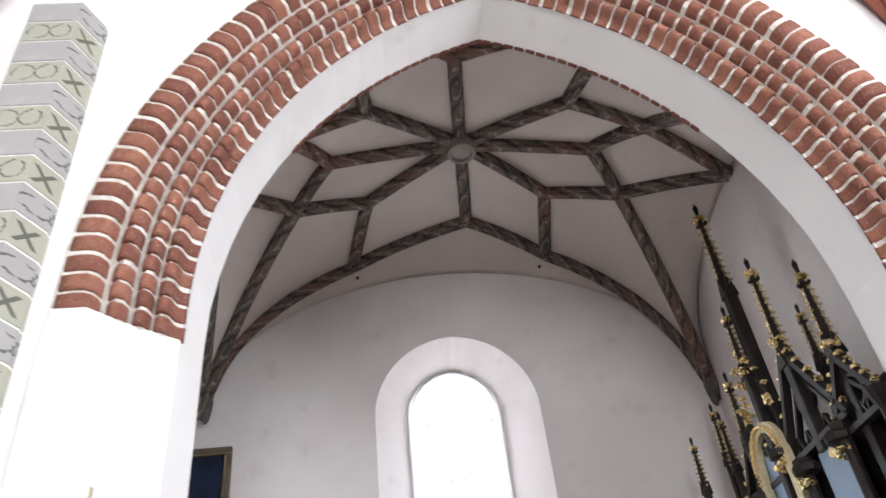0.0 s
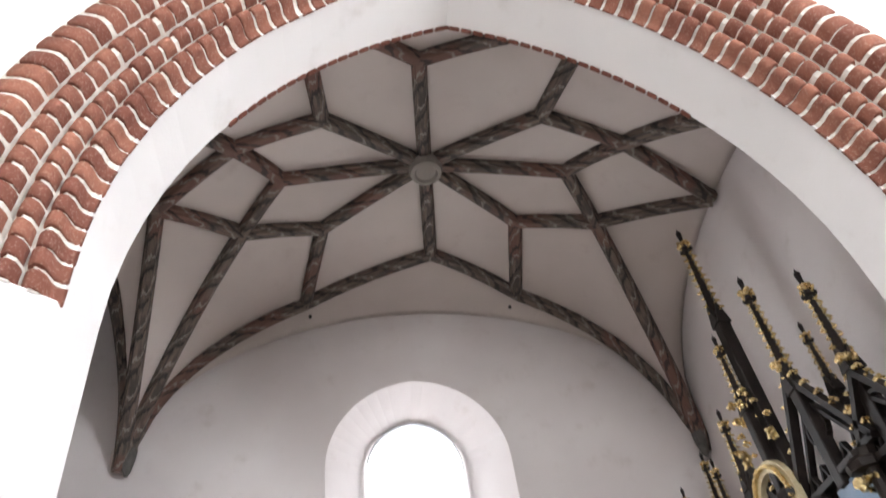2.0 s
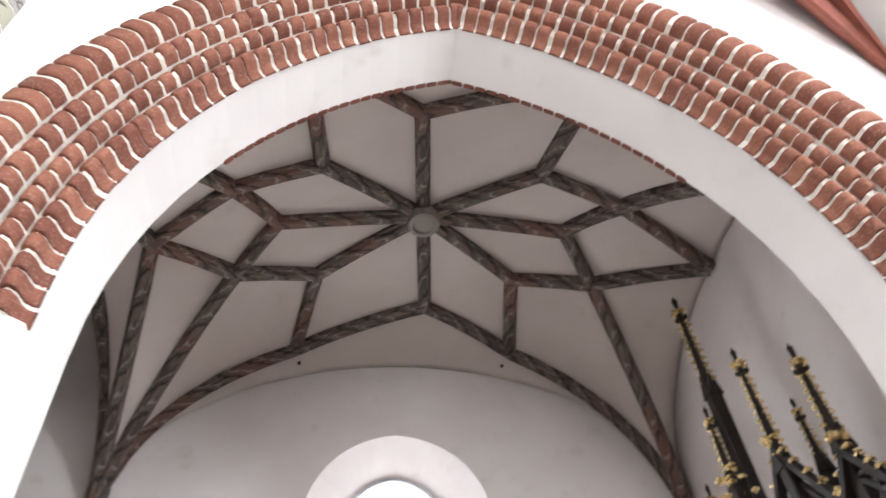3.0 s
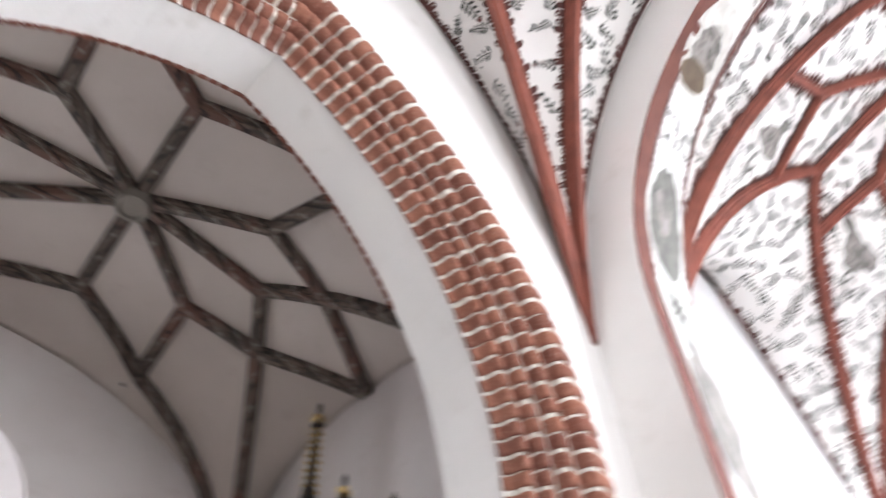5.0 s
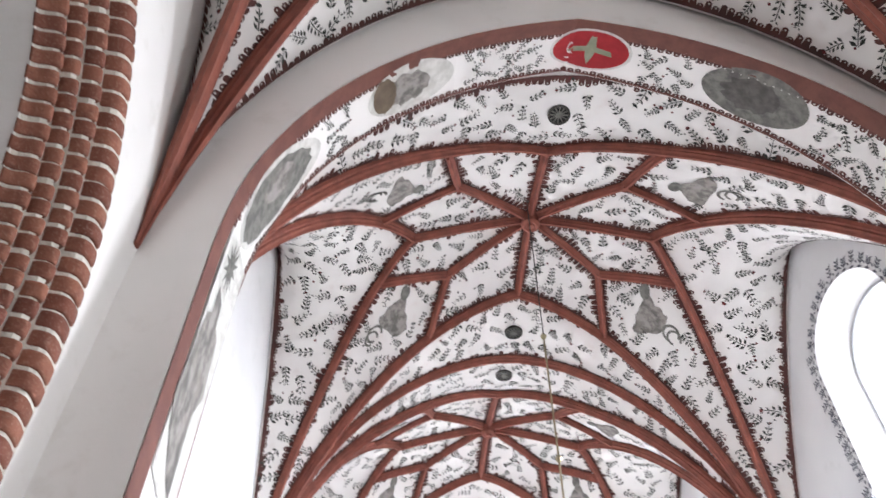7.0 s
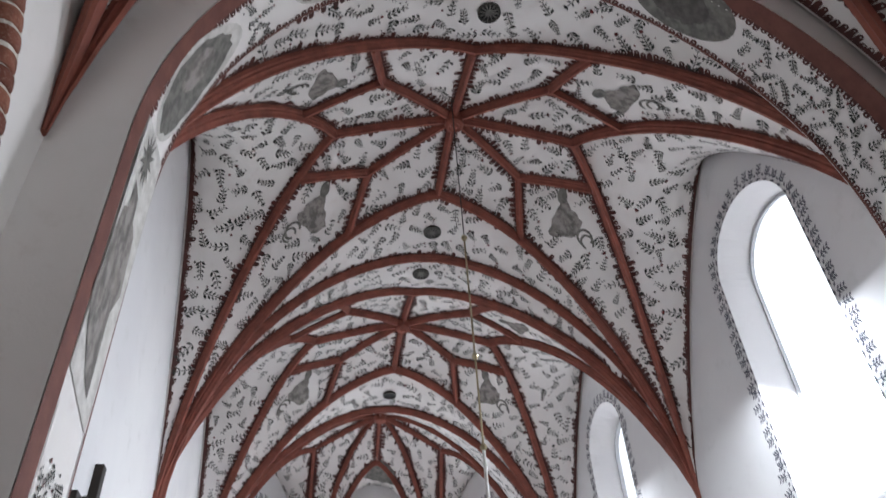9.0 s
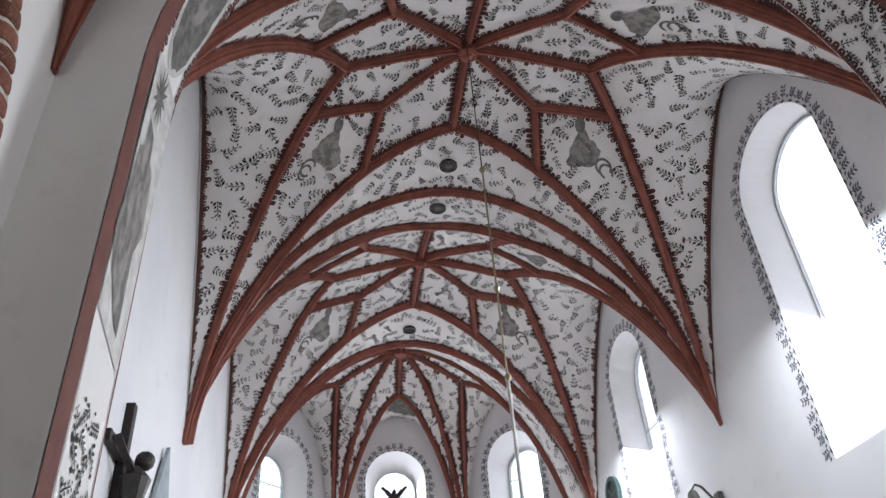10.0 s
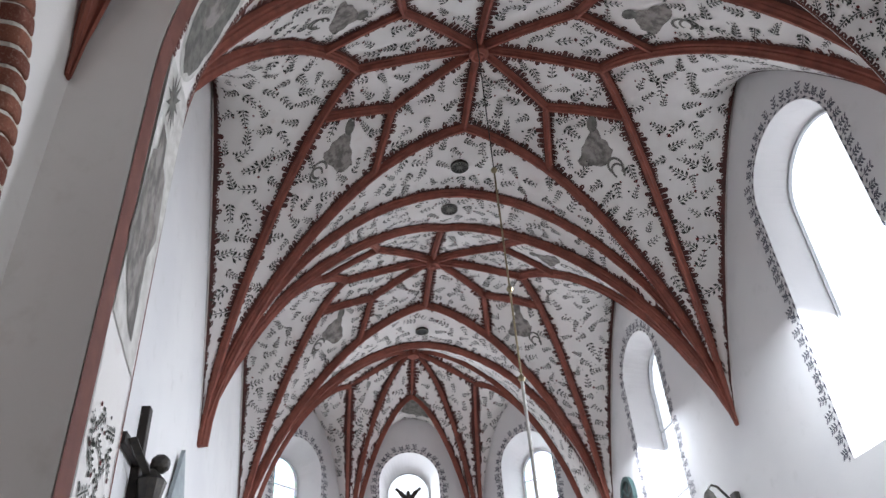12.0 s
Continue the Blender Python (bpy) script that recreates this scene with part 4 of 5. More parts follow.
def vault_paint(v, parent, seed, spacing=0.245, size=0.235, free=()):
    """Sprigs strewn evenly over the underside of a vault and a scalloped border along its ribs."""
    rnd = random.Random(seed)
    mx, my = v.mid

    def frame_at(x, y):
        e = 0.05
        gx, gy = (v.height(x + e, y) - v.height(x - e, y)) / (2 * e), (v.height(x, y + e) - v.height(x, y - e)) / (2 * e)
        t1 = Vector((1, 0, gx)).normalized()
        n = Vector((-gx, -gy, 1)).normalized()
        return t1, n.cross(t1), math.sqrt(1 + gx * gx + gy * gy)

    def mapper(x, y, t1, t2, lift=0.014):
        def at(a, b):
            px, py = x + t1.x * a + t2.x * b, y + t1.y * a + t2.y * b
            return v.out(px, py, v.height(px, py) - lift)
        return at

    lines = np.array([q for c in v.plan_curves for q in c[::2]])
    leaf, bloom, band, dots = Sheet(), Sheet(), Sheet(), Sheet()
    kept = np.zeros((0, 3))
    for _ in range(26000):
        u, w = rnd.uniform(-v.a + 0.05, v.a - 0.05), rnd.uniform(-v.w + 0.05, v.w - 0.05)
        x, y = mx + u, my + w
        z = v.height(x, y)
        here = np.array((u, w, z))
        if len(kept) and ((kept - here) ** 2).sum(1).min() < spacing ** 2:
            continue
        if ((lines - here) ** 2).sum(1).min() < 0.21 ** 2 or any((u - a) ** 2 + (w - b) ** 2 < r * r for a, b, r in free):
            continue
        t1, t2, slope = frame_at(x, y)
        if slope > 9 or rnd.random() > slope / 3:
            continue
        kept = np.vstack([kept, here])
        sprig(rnd, leaf, bloom, mapper(x, y, t1, t2), size * rnd.uniform(0.8, 1.2))
    for c in v.plan_curves:
        c = np.array(c)
        run = np.r_[0, np.cumsum(np.linalg.norm(np.diff(c, axis=0), axis=1))]
        steps = max(2, int(run[-1] / 0.092))
        for k in range(steps):
            q = [np.interp((k + 0.5) / steps * run[-1], run, c[:, i]) for i in range(3)]
            q2 = [np.interp(min(1, (k + 0.9) / steps) * run[-1], run, c[:, i]) for i in range(3)]
            d = Vector((q2[0] - q[0], q2[1] - q[1]))
            if d.length < 1e-5:
                continue
            d.normalize()
            scale = min(1.0, 0.25 + (q[2] - v.foot) / 2.2)
            for sg in (-1, 1):
                nx, ny = -d.y * sg, d.x * sg
                if abs(q[0] + nx * 0.1) > v.a - 0.03 or abs(q[1] + ny * 0.1) > v.w - 0.03:
                    continue
                x, y = mx + q[0], my + q[1]
                px, py = x + nx * 0.10, y + ny * 0.10
                gn = (v.height(x + nx * 0.18, y + ny * 0.18) - v.height(x + nx * 0.06, y + ny * 0.06)) / 0.12
                gd = (v.height(px + d.x * 0.05, py + d.y * 0.05) - v.height(px - d.x * 0.05, py - d.y * 0.05)) / 0.1
                kn, kd = 1 / math.sqrt(1 + gn * gn), 1 / math.sqrt(1 + gd * gd)

                def at(a, b, lift=0.012, x=x, y=y, nx=nx, ny=ny, kn=kn, kd=kd):
                    hx, hy = x + nx * a * kn + d.x * b * kd, y + ny * a * kn + d.y * b * kd
                    return v.out(hx, hy, v.height(hx, hy) - lift)
                tip = rnd.choice((0.10, 0.12, 0.14, 0.17)) * rnd.uniform(0.9, 1.1) * scale + 0.02
                w = 0.047
                band.face([at(0.03, -w), at(0.075, -w), at(tip * 0.9, -w * 0.75), at(tip, 0), at(tip * 0.9, w * 0.75), at(0.075, w), at(0.03, w)])
                if scale > 0.6 and rnd.random() < 0.7:
                    r, m = rnd.uniform(0.010, 0.016), tip * 0.80
                    dots.face([at(m + r * math.cos(i * 1.047), r * math.sin(i * 1.047), 0.017) for i in range(6)])
    leaf.link("painted_leaf_spray", M_SPRIG, parent, "grey-green painted leaf sprays")
    bloom.link("painted_flower", M_FLOWER, parent, "small dull red painted flowers")
    band.link("painted_border", M_SCALLOP, parent, "scalloped brown-red border painted along the ribs")
    dots.link("border_dot", M_HALO, parent, "small white dots in the painted border")


FIGURES = [(su * 1.33, sv * 2.14, 0.42) for su in (1, -1) for sv in (1, -1)]
for key, seed in (("ceiling_vault_1", 21), ("ceiling_vault_2", 22)):
    vault_paint(vaults[key], bpy.data.objects[key], seed, free=FIGURES + [(2.3, 0, 0.3), (-2.3, 0, 0.3)])
vault_paint(V3, bpy.data.objects["ceiling_vault_3"], 23)
vault_paint(vaults["apse"], bpy.data.objects["ceiling_vault_4"], 24)


def soffit_paint():
    rnd = random.Random(31)
    leaf, bloom, band, dots = Sheet(), Sheet(), Sheet(), Sheet()
    solid = [(S_TOP - 0.24, 0.6), (S_TOP + 2.2, 0.85), (S_TOP - 2.2, 0.75), (S_SPR - 1.25, 0.95)]
    kept = []
    for _ in range(5000):
        s, f = rnd.uniform(2.4, S_SPR - 0.5), rnd.uniform(0.36, 0.88)
        if any(abs(s - a) < r for a, r in solid) or any((s - a) ** 2 + (0.96 * (f - b)) ** 2 < 0.16 ** 2 for a, b in kept):
            continue
        kept.append((s, f))
        sprig(rnd, leaf, bloom, lambda a, b: soffit(s + a, f + b / 0.96, 0.012), 0.17)
    for _ in range(1500):
        s, f = rnd.uniform(S_SPR + 2.4, S_SPR + 4.5), rnd.uniform(0.36, 0.84)
        if any((s - a) ** 2 + (0.96 * (f - b)) ** 2 < 0.14 ** 2 for a, b in kept):
            continue
        kept.append((s, f))
        sprig(rnd, leaf, bloom, lambda a, b: soffit(s + a, f + b / 0.96, 0.014), 0.17)
    s = 2.4
    while s < S_SPR - 0.4:
        for f0, sg in ((0.245, 1), (0.955, -1)):
            t = rnd.uniform(0.045, 0.085) * sg
            band.face([soffit(s - 0.045, f0, 0.0105), soffit(s - 0.035, f0 + t * 0.8, 0.0105), soffit(s, f0 + t, 0.0105), soffit(s + 0.035, f0 + t * 0.8, 0.0105), soffit(s + 0.045, f0, 0.0105)])
            dots.face([soffit(s + 0.011 * math.cos(i * 1.047), f0 + t * 0.5 + 0.011 * math.sin(i * 1.047), 0.0135) for i in range(6)])
        s += 0.093
    leaf.link("painted_leaf_spray", M_SPRIG, arch_wall, "small grey-green painted leaf sprays")
    bloom.link("painted_flower", M_FLOWER, arch_wall, "small dull red painted flowers")
    band.link("painted_border", M_SCALLOP, arch_wall, "scalloped brown-red painted border")
    dots.link("border_dot", M_HALO, arch_wall, "small white dots in the painted border")


soffit_paint()

# ---------------------------------------------------------------- windows


# Lead much too pale: the glare that swallows the bars is put into its colour.
M_LEAD = plain("glare_paled_lead", (0.55, 0.56, 0.58), (0.42, 0.43, 0.45), 0.5, 0.3, scale=12).m


def arch_window(name, c, h, sill, spring, rise, to_world, bars, label, glass, mullion=False, sill_depth=0.0):
    th = holder(name, label, "window", kind="structure")
    ln = opening_line((c, h, sill, spring, rise), 24)
    bm = bmesh.new()
    vs = [bm.verts.new(to_world(u, 0.0, z)) for u, z in ln]
    bm.faces.new(vs)
    pane = part("pane", bm, glass, th)
    pane.visible_shadow = False
    bm = bmesh.new()
    n = len(ln)
    cx, cz = c, (sill + spring) / 2
    rings = []
    for k, d in ((1.0, -0.03), (1.0, 0.03), (0.985, 0.03), (0.985, -0.03)):
        rings.append([bm.verts.new(to_world(c + (u - c) * k, d, z - (0.05 * h if z > spring and k < 1 else 0) + (0.04 if z <= sill and k < 1 else 0))) for u, z in ln])
    for a, b in zip(rings, rings[1:] + rings[:1]):
        for i in range(n):
            bm.faces.new((a[i], a[(i + 1) % n], b[(i + 1) % n], b[i]))
    part("window_frame", bm, M_LEAD, th)
    for z in bars:
        w = h if z < spring else h * math.sqrt(max(0.05, 1 - ((z - spring) / rise) ** 2))
        bm = bmesh.new()
        vs = []
        for u in (c - w, c + w):
            vs.append([bm.verts.new(to_world(u, d, zz)) for d, zz in ((-0.02, z - 0.006), (0.02, z - 0.006), (0.02, z + 0.006), (-0.02, z + 0.006))])
        for i in range(4):
            bm.faces.new((vs[0][i], vs[0][(i + 1) % 4], vs[1][(i + 1) % 4], vs[1][i]))
        part("glazing_bar", bm, M_LEAD, th)
    if mullion:
        bm = bmesh.new()
        vs = []
        for z in (sill, spring + rise):
            vs.append([bm.verts.new(to_world(c + du, d, z)) for du, d in ((-0.02, -0.02), (0.02, -0.02), (0.02, 0.02), (-0.02, 0.02))])
        for i in range(4):
            bm.faces.new((vs[0][i], vs[0][(i + 1) % 4], vs[1][(i + 1) % 4], vs[1][i]))
        part("mullion", bm, M_IRON, th)
    return th


for i, (inner, outer) in enumerate(S_WINDOWS):
    arch_window("window_%d" % (i + 1), outer[0], outer[1], outer[2], outer[3], outer[4], lambda u, d, z: (u, -W + sheared(u) - 0.50 + d, z), [5.9, 7.2] if i else [], "tall round-headed chancel window glaring with daylight", M_GLASS)
for i, (o, p, t, n, c) in enumerate(apse):
    arch_window("window_%d" % (i + 3), c, 0.55, 4.8, 8.16, 0.55, lambda u, d, z, p=p, t=t, n=n: (p + t * u + n * (0.62 - d) + Vector((0, 0, z)))[:], [5.6, 6.4, 7.2, 8.0], "round-headed apse window with stained glass", M_GLASS if i == 1 else M_STAINED)
arch_window("window_6", 0.40, 0.585, 2.6, 5.84, 0.63, lambda u, d, z: (u, CY1 + 0.72 - d, z), [3.3, 4.1, 4.92, 5.71], "round-headed chapel window glaring with daylight", M_GLASS)

# foliage painted round the windows
K = Mat("painted_window_border", 0.9, spec=0.1)


def window_border(parent, inner, width, to_world, name="painted_border", n=34):
    """Painted leaves that stand in a row round a window, flat on the wall."""
    c, h, sill, spring, rise = inner
    ln = opening_line(inner, 40)
    acc, pts = 0.0, []
    for (u0, z0), (u1, z1) in zip(ln, ln[1:]):
        d = math.dist((u0, z0), (u1, z1))
        k = 0.0
        while acc + (d - k) >= 0.17:
            k += 0.17 - acc
            acc = 0.0
            f = k / d
            nrm = Vector((-(z1 - z0), u1 - u0)).normalized()
            pts.append((u0 + (u1 - u0) * f, z0 + (z1 - z0) * f, nrm))
        acc += d - k
    bm = bmesh.new()
    rnd = random.Random(5)
    for u, z, nrm in pts:
        if z < sill + 0.05:
            continue
        tn = Vector((nrm.y, -nrm.x))
        ln_ = width * rnd.uniform(0.75, 1.25)
        bend = rnd.uniform(-0.25, 0.25)
        base = Vector((u, z)) + nrm * 0.015

        def quad(a, b, w):
            dr = (b - a)
            sd = Vector((-dr.y, dr.x)).normalized() * w
            m = (a + b) / 2
            bm.faces.new([bm.verts.new(to_world(q.x, -0.004, q.y)) for q in (a, m + sd, b, m - sd)])

        tip = base + nrm * ln_ + tn * bend * ln_
        quad(base, tip, 0.010)
        for k in range(3):
            s = base + (tip - base) * (0.3 + 0.22 * k)
            for sg in (-1, 1):
                quad(s, s + nrm * 0.05 + tn * sg * 0.065, 0.017)
        quad(base + tn * 0.07, base - tn * 0.06 + nrm * 0.02, 0.02)
        e = base + tn * 0.06 + nrm * 0.05
        quad(e, e + tn * 0.06 + nrm * 0.035, 0.02)
    return part(name, bm, M_LEAFPAINT, parent, "blue-grey painted leaf border")


K.colour(K.mix(K.noise(K.place(), 6, 4), (0.09, 0.10, 0.13), (0.16, 0.15, 0.17)))
M_LEAFPAINT = K.m
south = bpy.data.objects["wall_south"]
for inner, outer in S_WINDOWS:
    window_border(south, inner, 0.22, lambda u, d, z: (u, -W + sheared(u) - d, z))
for o, p, t, n, c in apse:
    window_border(o, (c, 0.80, 4.6, 8.27, 0.80), 0.2, lambda u, d, z, p=p, t=t, n=n: (p + t * u + n * d + Vector((0, 0, z)))[:])

# ---------------------------------------------------------------- painted pilaster on the nave wall
pil = holder("pilaster", "banded nave pilaster painted with pale green and mauve blocks", "pilaster", kind="structure")


def pilaster_paint():
    k = Mat("painted_banded_block", 0.85, spec=0.15)
    r = k.chance()
    p = k.local()
    n = k.noise(p, 6, 4)
    x, y, z = k.xyz(p)
    odd = k.math("GREATER_THAN", k.attr("odd"), 0.5)
    c = k.mix(odd, (0.37, 0.36, 0.29), (0.36, 0.34, 0.33))
    c = k.mix(k.math("MULTIPLY", k.ramp(n, 0.5, 0.75), 0.6), c, (0.42, 0.41, 0.38))
    for cx, rad, on in ((-0.07, 0.066, k.math("SUBTRACT", 1.0, odd)), (0.07, 0.062, k.math("SUBTRACT", 1.0, odd)), (0.205, 0.05, odd)):
        d = k.vec("LENGTH", k.vec("MULTIPLY", k.vec("SUBTRACT", p, (cx, 0, 0)), (1, 0, 1)))
        wob = k.math("ADD", rad - 0.012, k.math("MULTIPLY", k.noise(p, 34, 1), 0.03))
        ring = k.math("LESS_THAN", k.math("ABSOLUTE", k.math("SUBTRACT", d, wob)), 0.006)
        gap = k.math("MULTIPLY", on, k.ramp(k.noise(p, 14, 1), 0.42, 0.5))
        c = k.mix(k.math("MULTIPLY", ring, k.math("MULTIPLY", gap, 0.85)), c, (0.08, 0.08, 0.07))
    lx, lz = k.math("ABSOLUTE", k.math("SUBTRACT", x, 0.205)), k.math("ABSOLUTE", z)
    wing = k.math("LESS_THAN", k.math("ABSOLUTE", k.math("SUBTRACT", lx, k.math("MULTIPLY", lz, 0.45))), 0.008)
    wing = k.math("MULTIPLY", k.math("MULTIPLY", wing, k.math("LESS_THAN", lz, 0.062)), k.math("SUBTRACT", 1.0, odd))
    c = k.mix(k.math("MULTIPLY", wing, 0.85), c, (0.08, 0.08, 0.07))
    k.colour(c)
    k.bump(n, 0.2, 0.005)
    return k.m


M_PIL = pilaster_paint()
prof = [(-0.17, 0.26), (-0.17, 0.0), (0.16, 0.0), (0.25, 0.20), (0.25, 0.26)]
block_meshes = []
for odd in (0, 1):
    bm = bmesh.new()
    lo = [bm.verts.new((a, d, -0.098)) for a, d in prof]
    hi = [bm.verts.new((a, d, 0.098)) for a, d in prof]
    for i in range(5):
        bm.faces.new((lo[i], lo[(i + 1) % 5], hi[(i + 1) % 5], hi[i]))
    bm.faces.new(hi)
    bm.faces.new(list(reversed(lo)))
    bmesh.ops.recalc_face_normals(bm, faces=bm.faces)
    me = bpy.data.meshes.new("painted_block")
    bm.to_mesh(me)
    bm.free()
    me.materials.append(M_PIL)
    me.attributes.new("odd", "FLOAT", "POINT").data.foreach_set("value", [float(odd)] * len(me.vertices))
    block_meshes.append(me)
for i in range(22):
    ob = new("painted_block", block_meshes[i % 2])
    ob.parent = pil
    ob.location = (-2.53, 3.39, 1.6 + i * 0.212)
bm = bmesh.new()
lo = [bm.verts.new((-2.53 + a * 0.985, 3.397 + d, 0)) for a, d in prof]
hi = [bm.verts.new((-2.53 + a * 0.985, 3.397 + d, 6.17)) for a, d in prof]
for i in range(5):
    bm.faces.new((lo[i], lo[(i + 1) % 5], hi[(i + 1) % 5], hi[i]))
part("joint_core", bm, M_WALL, pil)
bm = box(bmesh.new(), -1.782, -1.772, 3.615, 3.642, 2.55, 2.76)
box(bm, -1.837, -1.717, 3.615, 3.642, 2.685, 2.698)
tagged(part("wall_cross", bm, M_BRASS), "small thin brass cross mounted on the white wall", "cross")

# ---------------------------------------------------------------- picture in the chapel
pic = holder("framed_painting", "dark blue painting in a brown moulded frame on the chapel wall", "painting", place=(-2.75, CY1, 4.565))
bm = bmesh.new()
box(bm, -0.30, 0.30, -0.03, -0.015, -0.62, 0.62)
part("canvas", bm, M_CANVAS, pic)
for x0, x1, z0, z1 in ((-0.38, 0.38, 0.62, 0.72), (-0.38, 0.38, -0.72, -0.62), (-0.38, -0.30, -0.62, 0.62), (0.30, 0.38, -0.62, 0.62)):
    bm = box(bmesh.new(), x0, x1, -0.07, 0.0, z0, z1, 0.012)
    part("frame", bm, M_OAK, pic)
    s = 0.02
    bm = box(bmesh.new(), x0 + (0.055 if x1 - x0 < 0.2 and x0 < 0 else s * 0), x1 - (0.055 if x1 - x0 < 0.2 and x0 > 0 else 0), -0.078, -0.068, (z0 + 0.08 if z1 < 0 else z0) if x1 - x0 > 0.2 else z0, (z1 - 0.08 if z0 > 0 else z1) if x1 - x0 > 0.2 else z1)
    part("gilt_edge", bm, M_BRASS, pic)

# ---------------------------------------------------------------- altar in the chapel
altar = holder("gothic_altar", "tall black gothic altarpiece with gilded crockets and spires", "altar", place=(0, 0, 0))


def leaf_cluster(bm, place, r, rnd, n=8):
    """A gilded knop of curled leaves."""
    for i in range(n):
        a = 2 * math.pi * i / n + rnd.uniform(-0.3, 0.3)
        d = Vector((math.cos(a), math.sin(a), rnd.uniform(-0.3, 0.6)))
        q = Vector(place) + d * r * 0.6
        bmesh.ops.create_icosphere(bm, subdivisions=1, radius=r * rnd.uniform(0.28, 0.42), matrix=Matrix.LocRotScale(q, Euler((a, a * 2, a)), (1.1, 0.55, 1.3)))
    bmesh.ops.create_icosphere(bm, subdivisions=1, radius=r * 0.45, matrix=Matrix.Translation(Vector(place) + Vector((0, 0, r * 0.35))))


def crocket_mesh():
    bm = bmesh.new()
    bmesh.ops.create_icosphere(bm, subdivisions=1, radius=1.0)
    bmesh.ops.create_icosphere(bm, subdivisions=1, radius=0.6, matrix=Matrix.Translation((0.8, 0, 0.7)))
    me = bpy.data.meshes.new("crocket")
    bm.to_mesh(me)
    bm.free()
    me.materials.append(M_GOLD)
    return me


CROCKET = crocket_mesh()


def spire(x, y, top, tall, body, k=1.0, seed=0):
    """A pinnacle: square black shaft, gablets, a crocketed spire and a finial."""
    rnd = random.Random(seed)
    base = top - tall
    root = part("pinnacle", turned(bmesh.new(), [(0.012 * k, tall * 0.02 - 0.1 * k), (0.022 * k, tall - 0.14 * k), (0.03 * k, tall - 0.06 * k), (0.012 * k, tall - 0.03 * k), (0.003, tall)], (x, y, base), 6), M_BLACK, altar)
    bm = turned(bmesh.new(), [(0.062 * k, 0.0), (0.054 * k, 0.03), (0.022 * k, tall - 0.2 * k)], (x, y, base), 4)
    part("spirelet", bm, M_BLACK, root)
    steps = max(4, int(tall * 0.85 / (0.085 * k)))
    for i in range(steps):
        f = (i + 0.5) / steps
        z = base + f * (tall - 0.24 * k)
        r = 0.054 * k * (1 - f) + 0.022 * k * f
        for q in range(4):
            a = q * math.pi / 2 + (0.0 if i % 2 else 0.12)
            ob = new("crocket", CROCKET)
            ob.parent = root
            g = 0.021 * k * rnd.uniform(0.8, 1.2)
            ob.matrix_basis = Matrix.LocRotScale((x + (r + 0.012 * k) * math.cos(a), y + (r + 0.012 * k) * math.sin(a), z), Euler((0, 0.5, a)), (1.4 * g, 0.7 * g, 0.8 * g))
    bm = bmesh.new()
    leaf_cluster(bm, (x, y, top - 0.22 * k), 0.08 * k, rnd)
    tagged(part("finial", bm, M_GOLD, root, "gilded leaf finial"), kind="stuff")
    bm = box(bmesh.new(), x - 0.05 * k, x + 0.05 * k, y - 0.05 * k, y + 0.05 * k, top - 0.31 * k, top - 0.27 * k, 0.008)
    part("collar", bm, M_BLACK, root)
    if body > 0:
        w = 0.056 * k
        bm = box(bmesh.new(), x - w, x + w, y - w, y + w, base - body, base, 0.012)
        for q in range(4):
            a = q * math.pi / 2
            d, s = Vector((math.cos(a), math.sin(a), 0)), Vector((-math.sin(a), math.cos(a), 0))
            c = Vector((x, y, base))
            tri = [c + d * (w + 0.015) - s * w * 1.15 - Vector((0, 0, 0.10 * k)), c + d * (w + 0.015) + s * w * 1.15 - Vector((0, 0, 0.10 * k)), c + d * (w + 0.015) + Vector((0, 0, 0.13 * k))]
            inn = [p - d * 0.06 * k for p in tri]
            f = [bm.verts.new(p) for p in tri + inn]
            bm.faces.new(f[:3])
            for i in range(3):
                bm.faces.new((f[i], f[(i + 1) % 3], f[3 + (i + 1) % 3], f[3 + i]))
        part("shaft", bm, M_BLACK, root)
    return root


AX = 3.25
SPIRES = [(AX, 6.874, 6.92, 1.22, 2.1, 1.08), (AX - 0.05, 6.24, 5.65, 1.15, 0.9, 0.95), (AX, 5.613, 5.155, 0.90, 1.5, 0.95),
          (AX + 0.12, 6.04, 4.95, 0.62, 0.6, 0.7), (AX - 0.1, 6.95, 5.54, 0.80, 1.3, 0.8), (AX - 0.1, 7.42, 5.01, 0.76, 1.4, 0.8),
          (AX - 0.35, 8.23, 4.64, 0.60, 0.8, 0.65), (AX + 0.1, 8.45, 5.12, 0.70, 0.9, 0.7), (AX, 8.10, 4.86, 0.66, 0.9, 0.7), (AX + 0.12, 5.03, 4.5, 0.66, 0.9, 0.75)]
for i, (x, y, top, tall, body, k) in enumerate(SPIRES):
    spire(x, y, top, tall, body, k, 40 + i)


def bar(bm, a, b, w, d):
    """A square bar from a to b, w wide and d deep (towards x)."""
    a, b = Vector(a), Vector(b)
    t = (b - a).normalized()
    s = t.cross(Vector((1, 0, 0))).normalized() * (w / 2)
    o = Vector((d / 2, 0, 0))
    f = [[bm.verts.new(p + q) for q in (s + o, s - o, -s - o, -s + o)] for p in (a, b)]
    for i in range(4):
        bm.faces.new((f[0][i], f[0][(i + 1) % 4], f[1][(i + 1) % 4], f[1][i]))
    bm.faces.new(f[0])
    bm.faces.new(list(reversed(f[1])))


bm = box(bmesh.new(), AX + 0.10, CX1 - 0.15, 5.2, 8.5, 1.1, 3.85, 0.02)
part("retable_body", bm, M_BLACK, altar, "black painted carved retable")
bm = box(bmesh.new(), AX - 0.45, CX1, 4.9, 8.6, 0.0, 1.1, 0.03)
part("altar_table", bm, M_BLACK, altar)
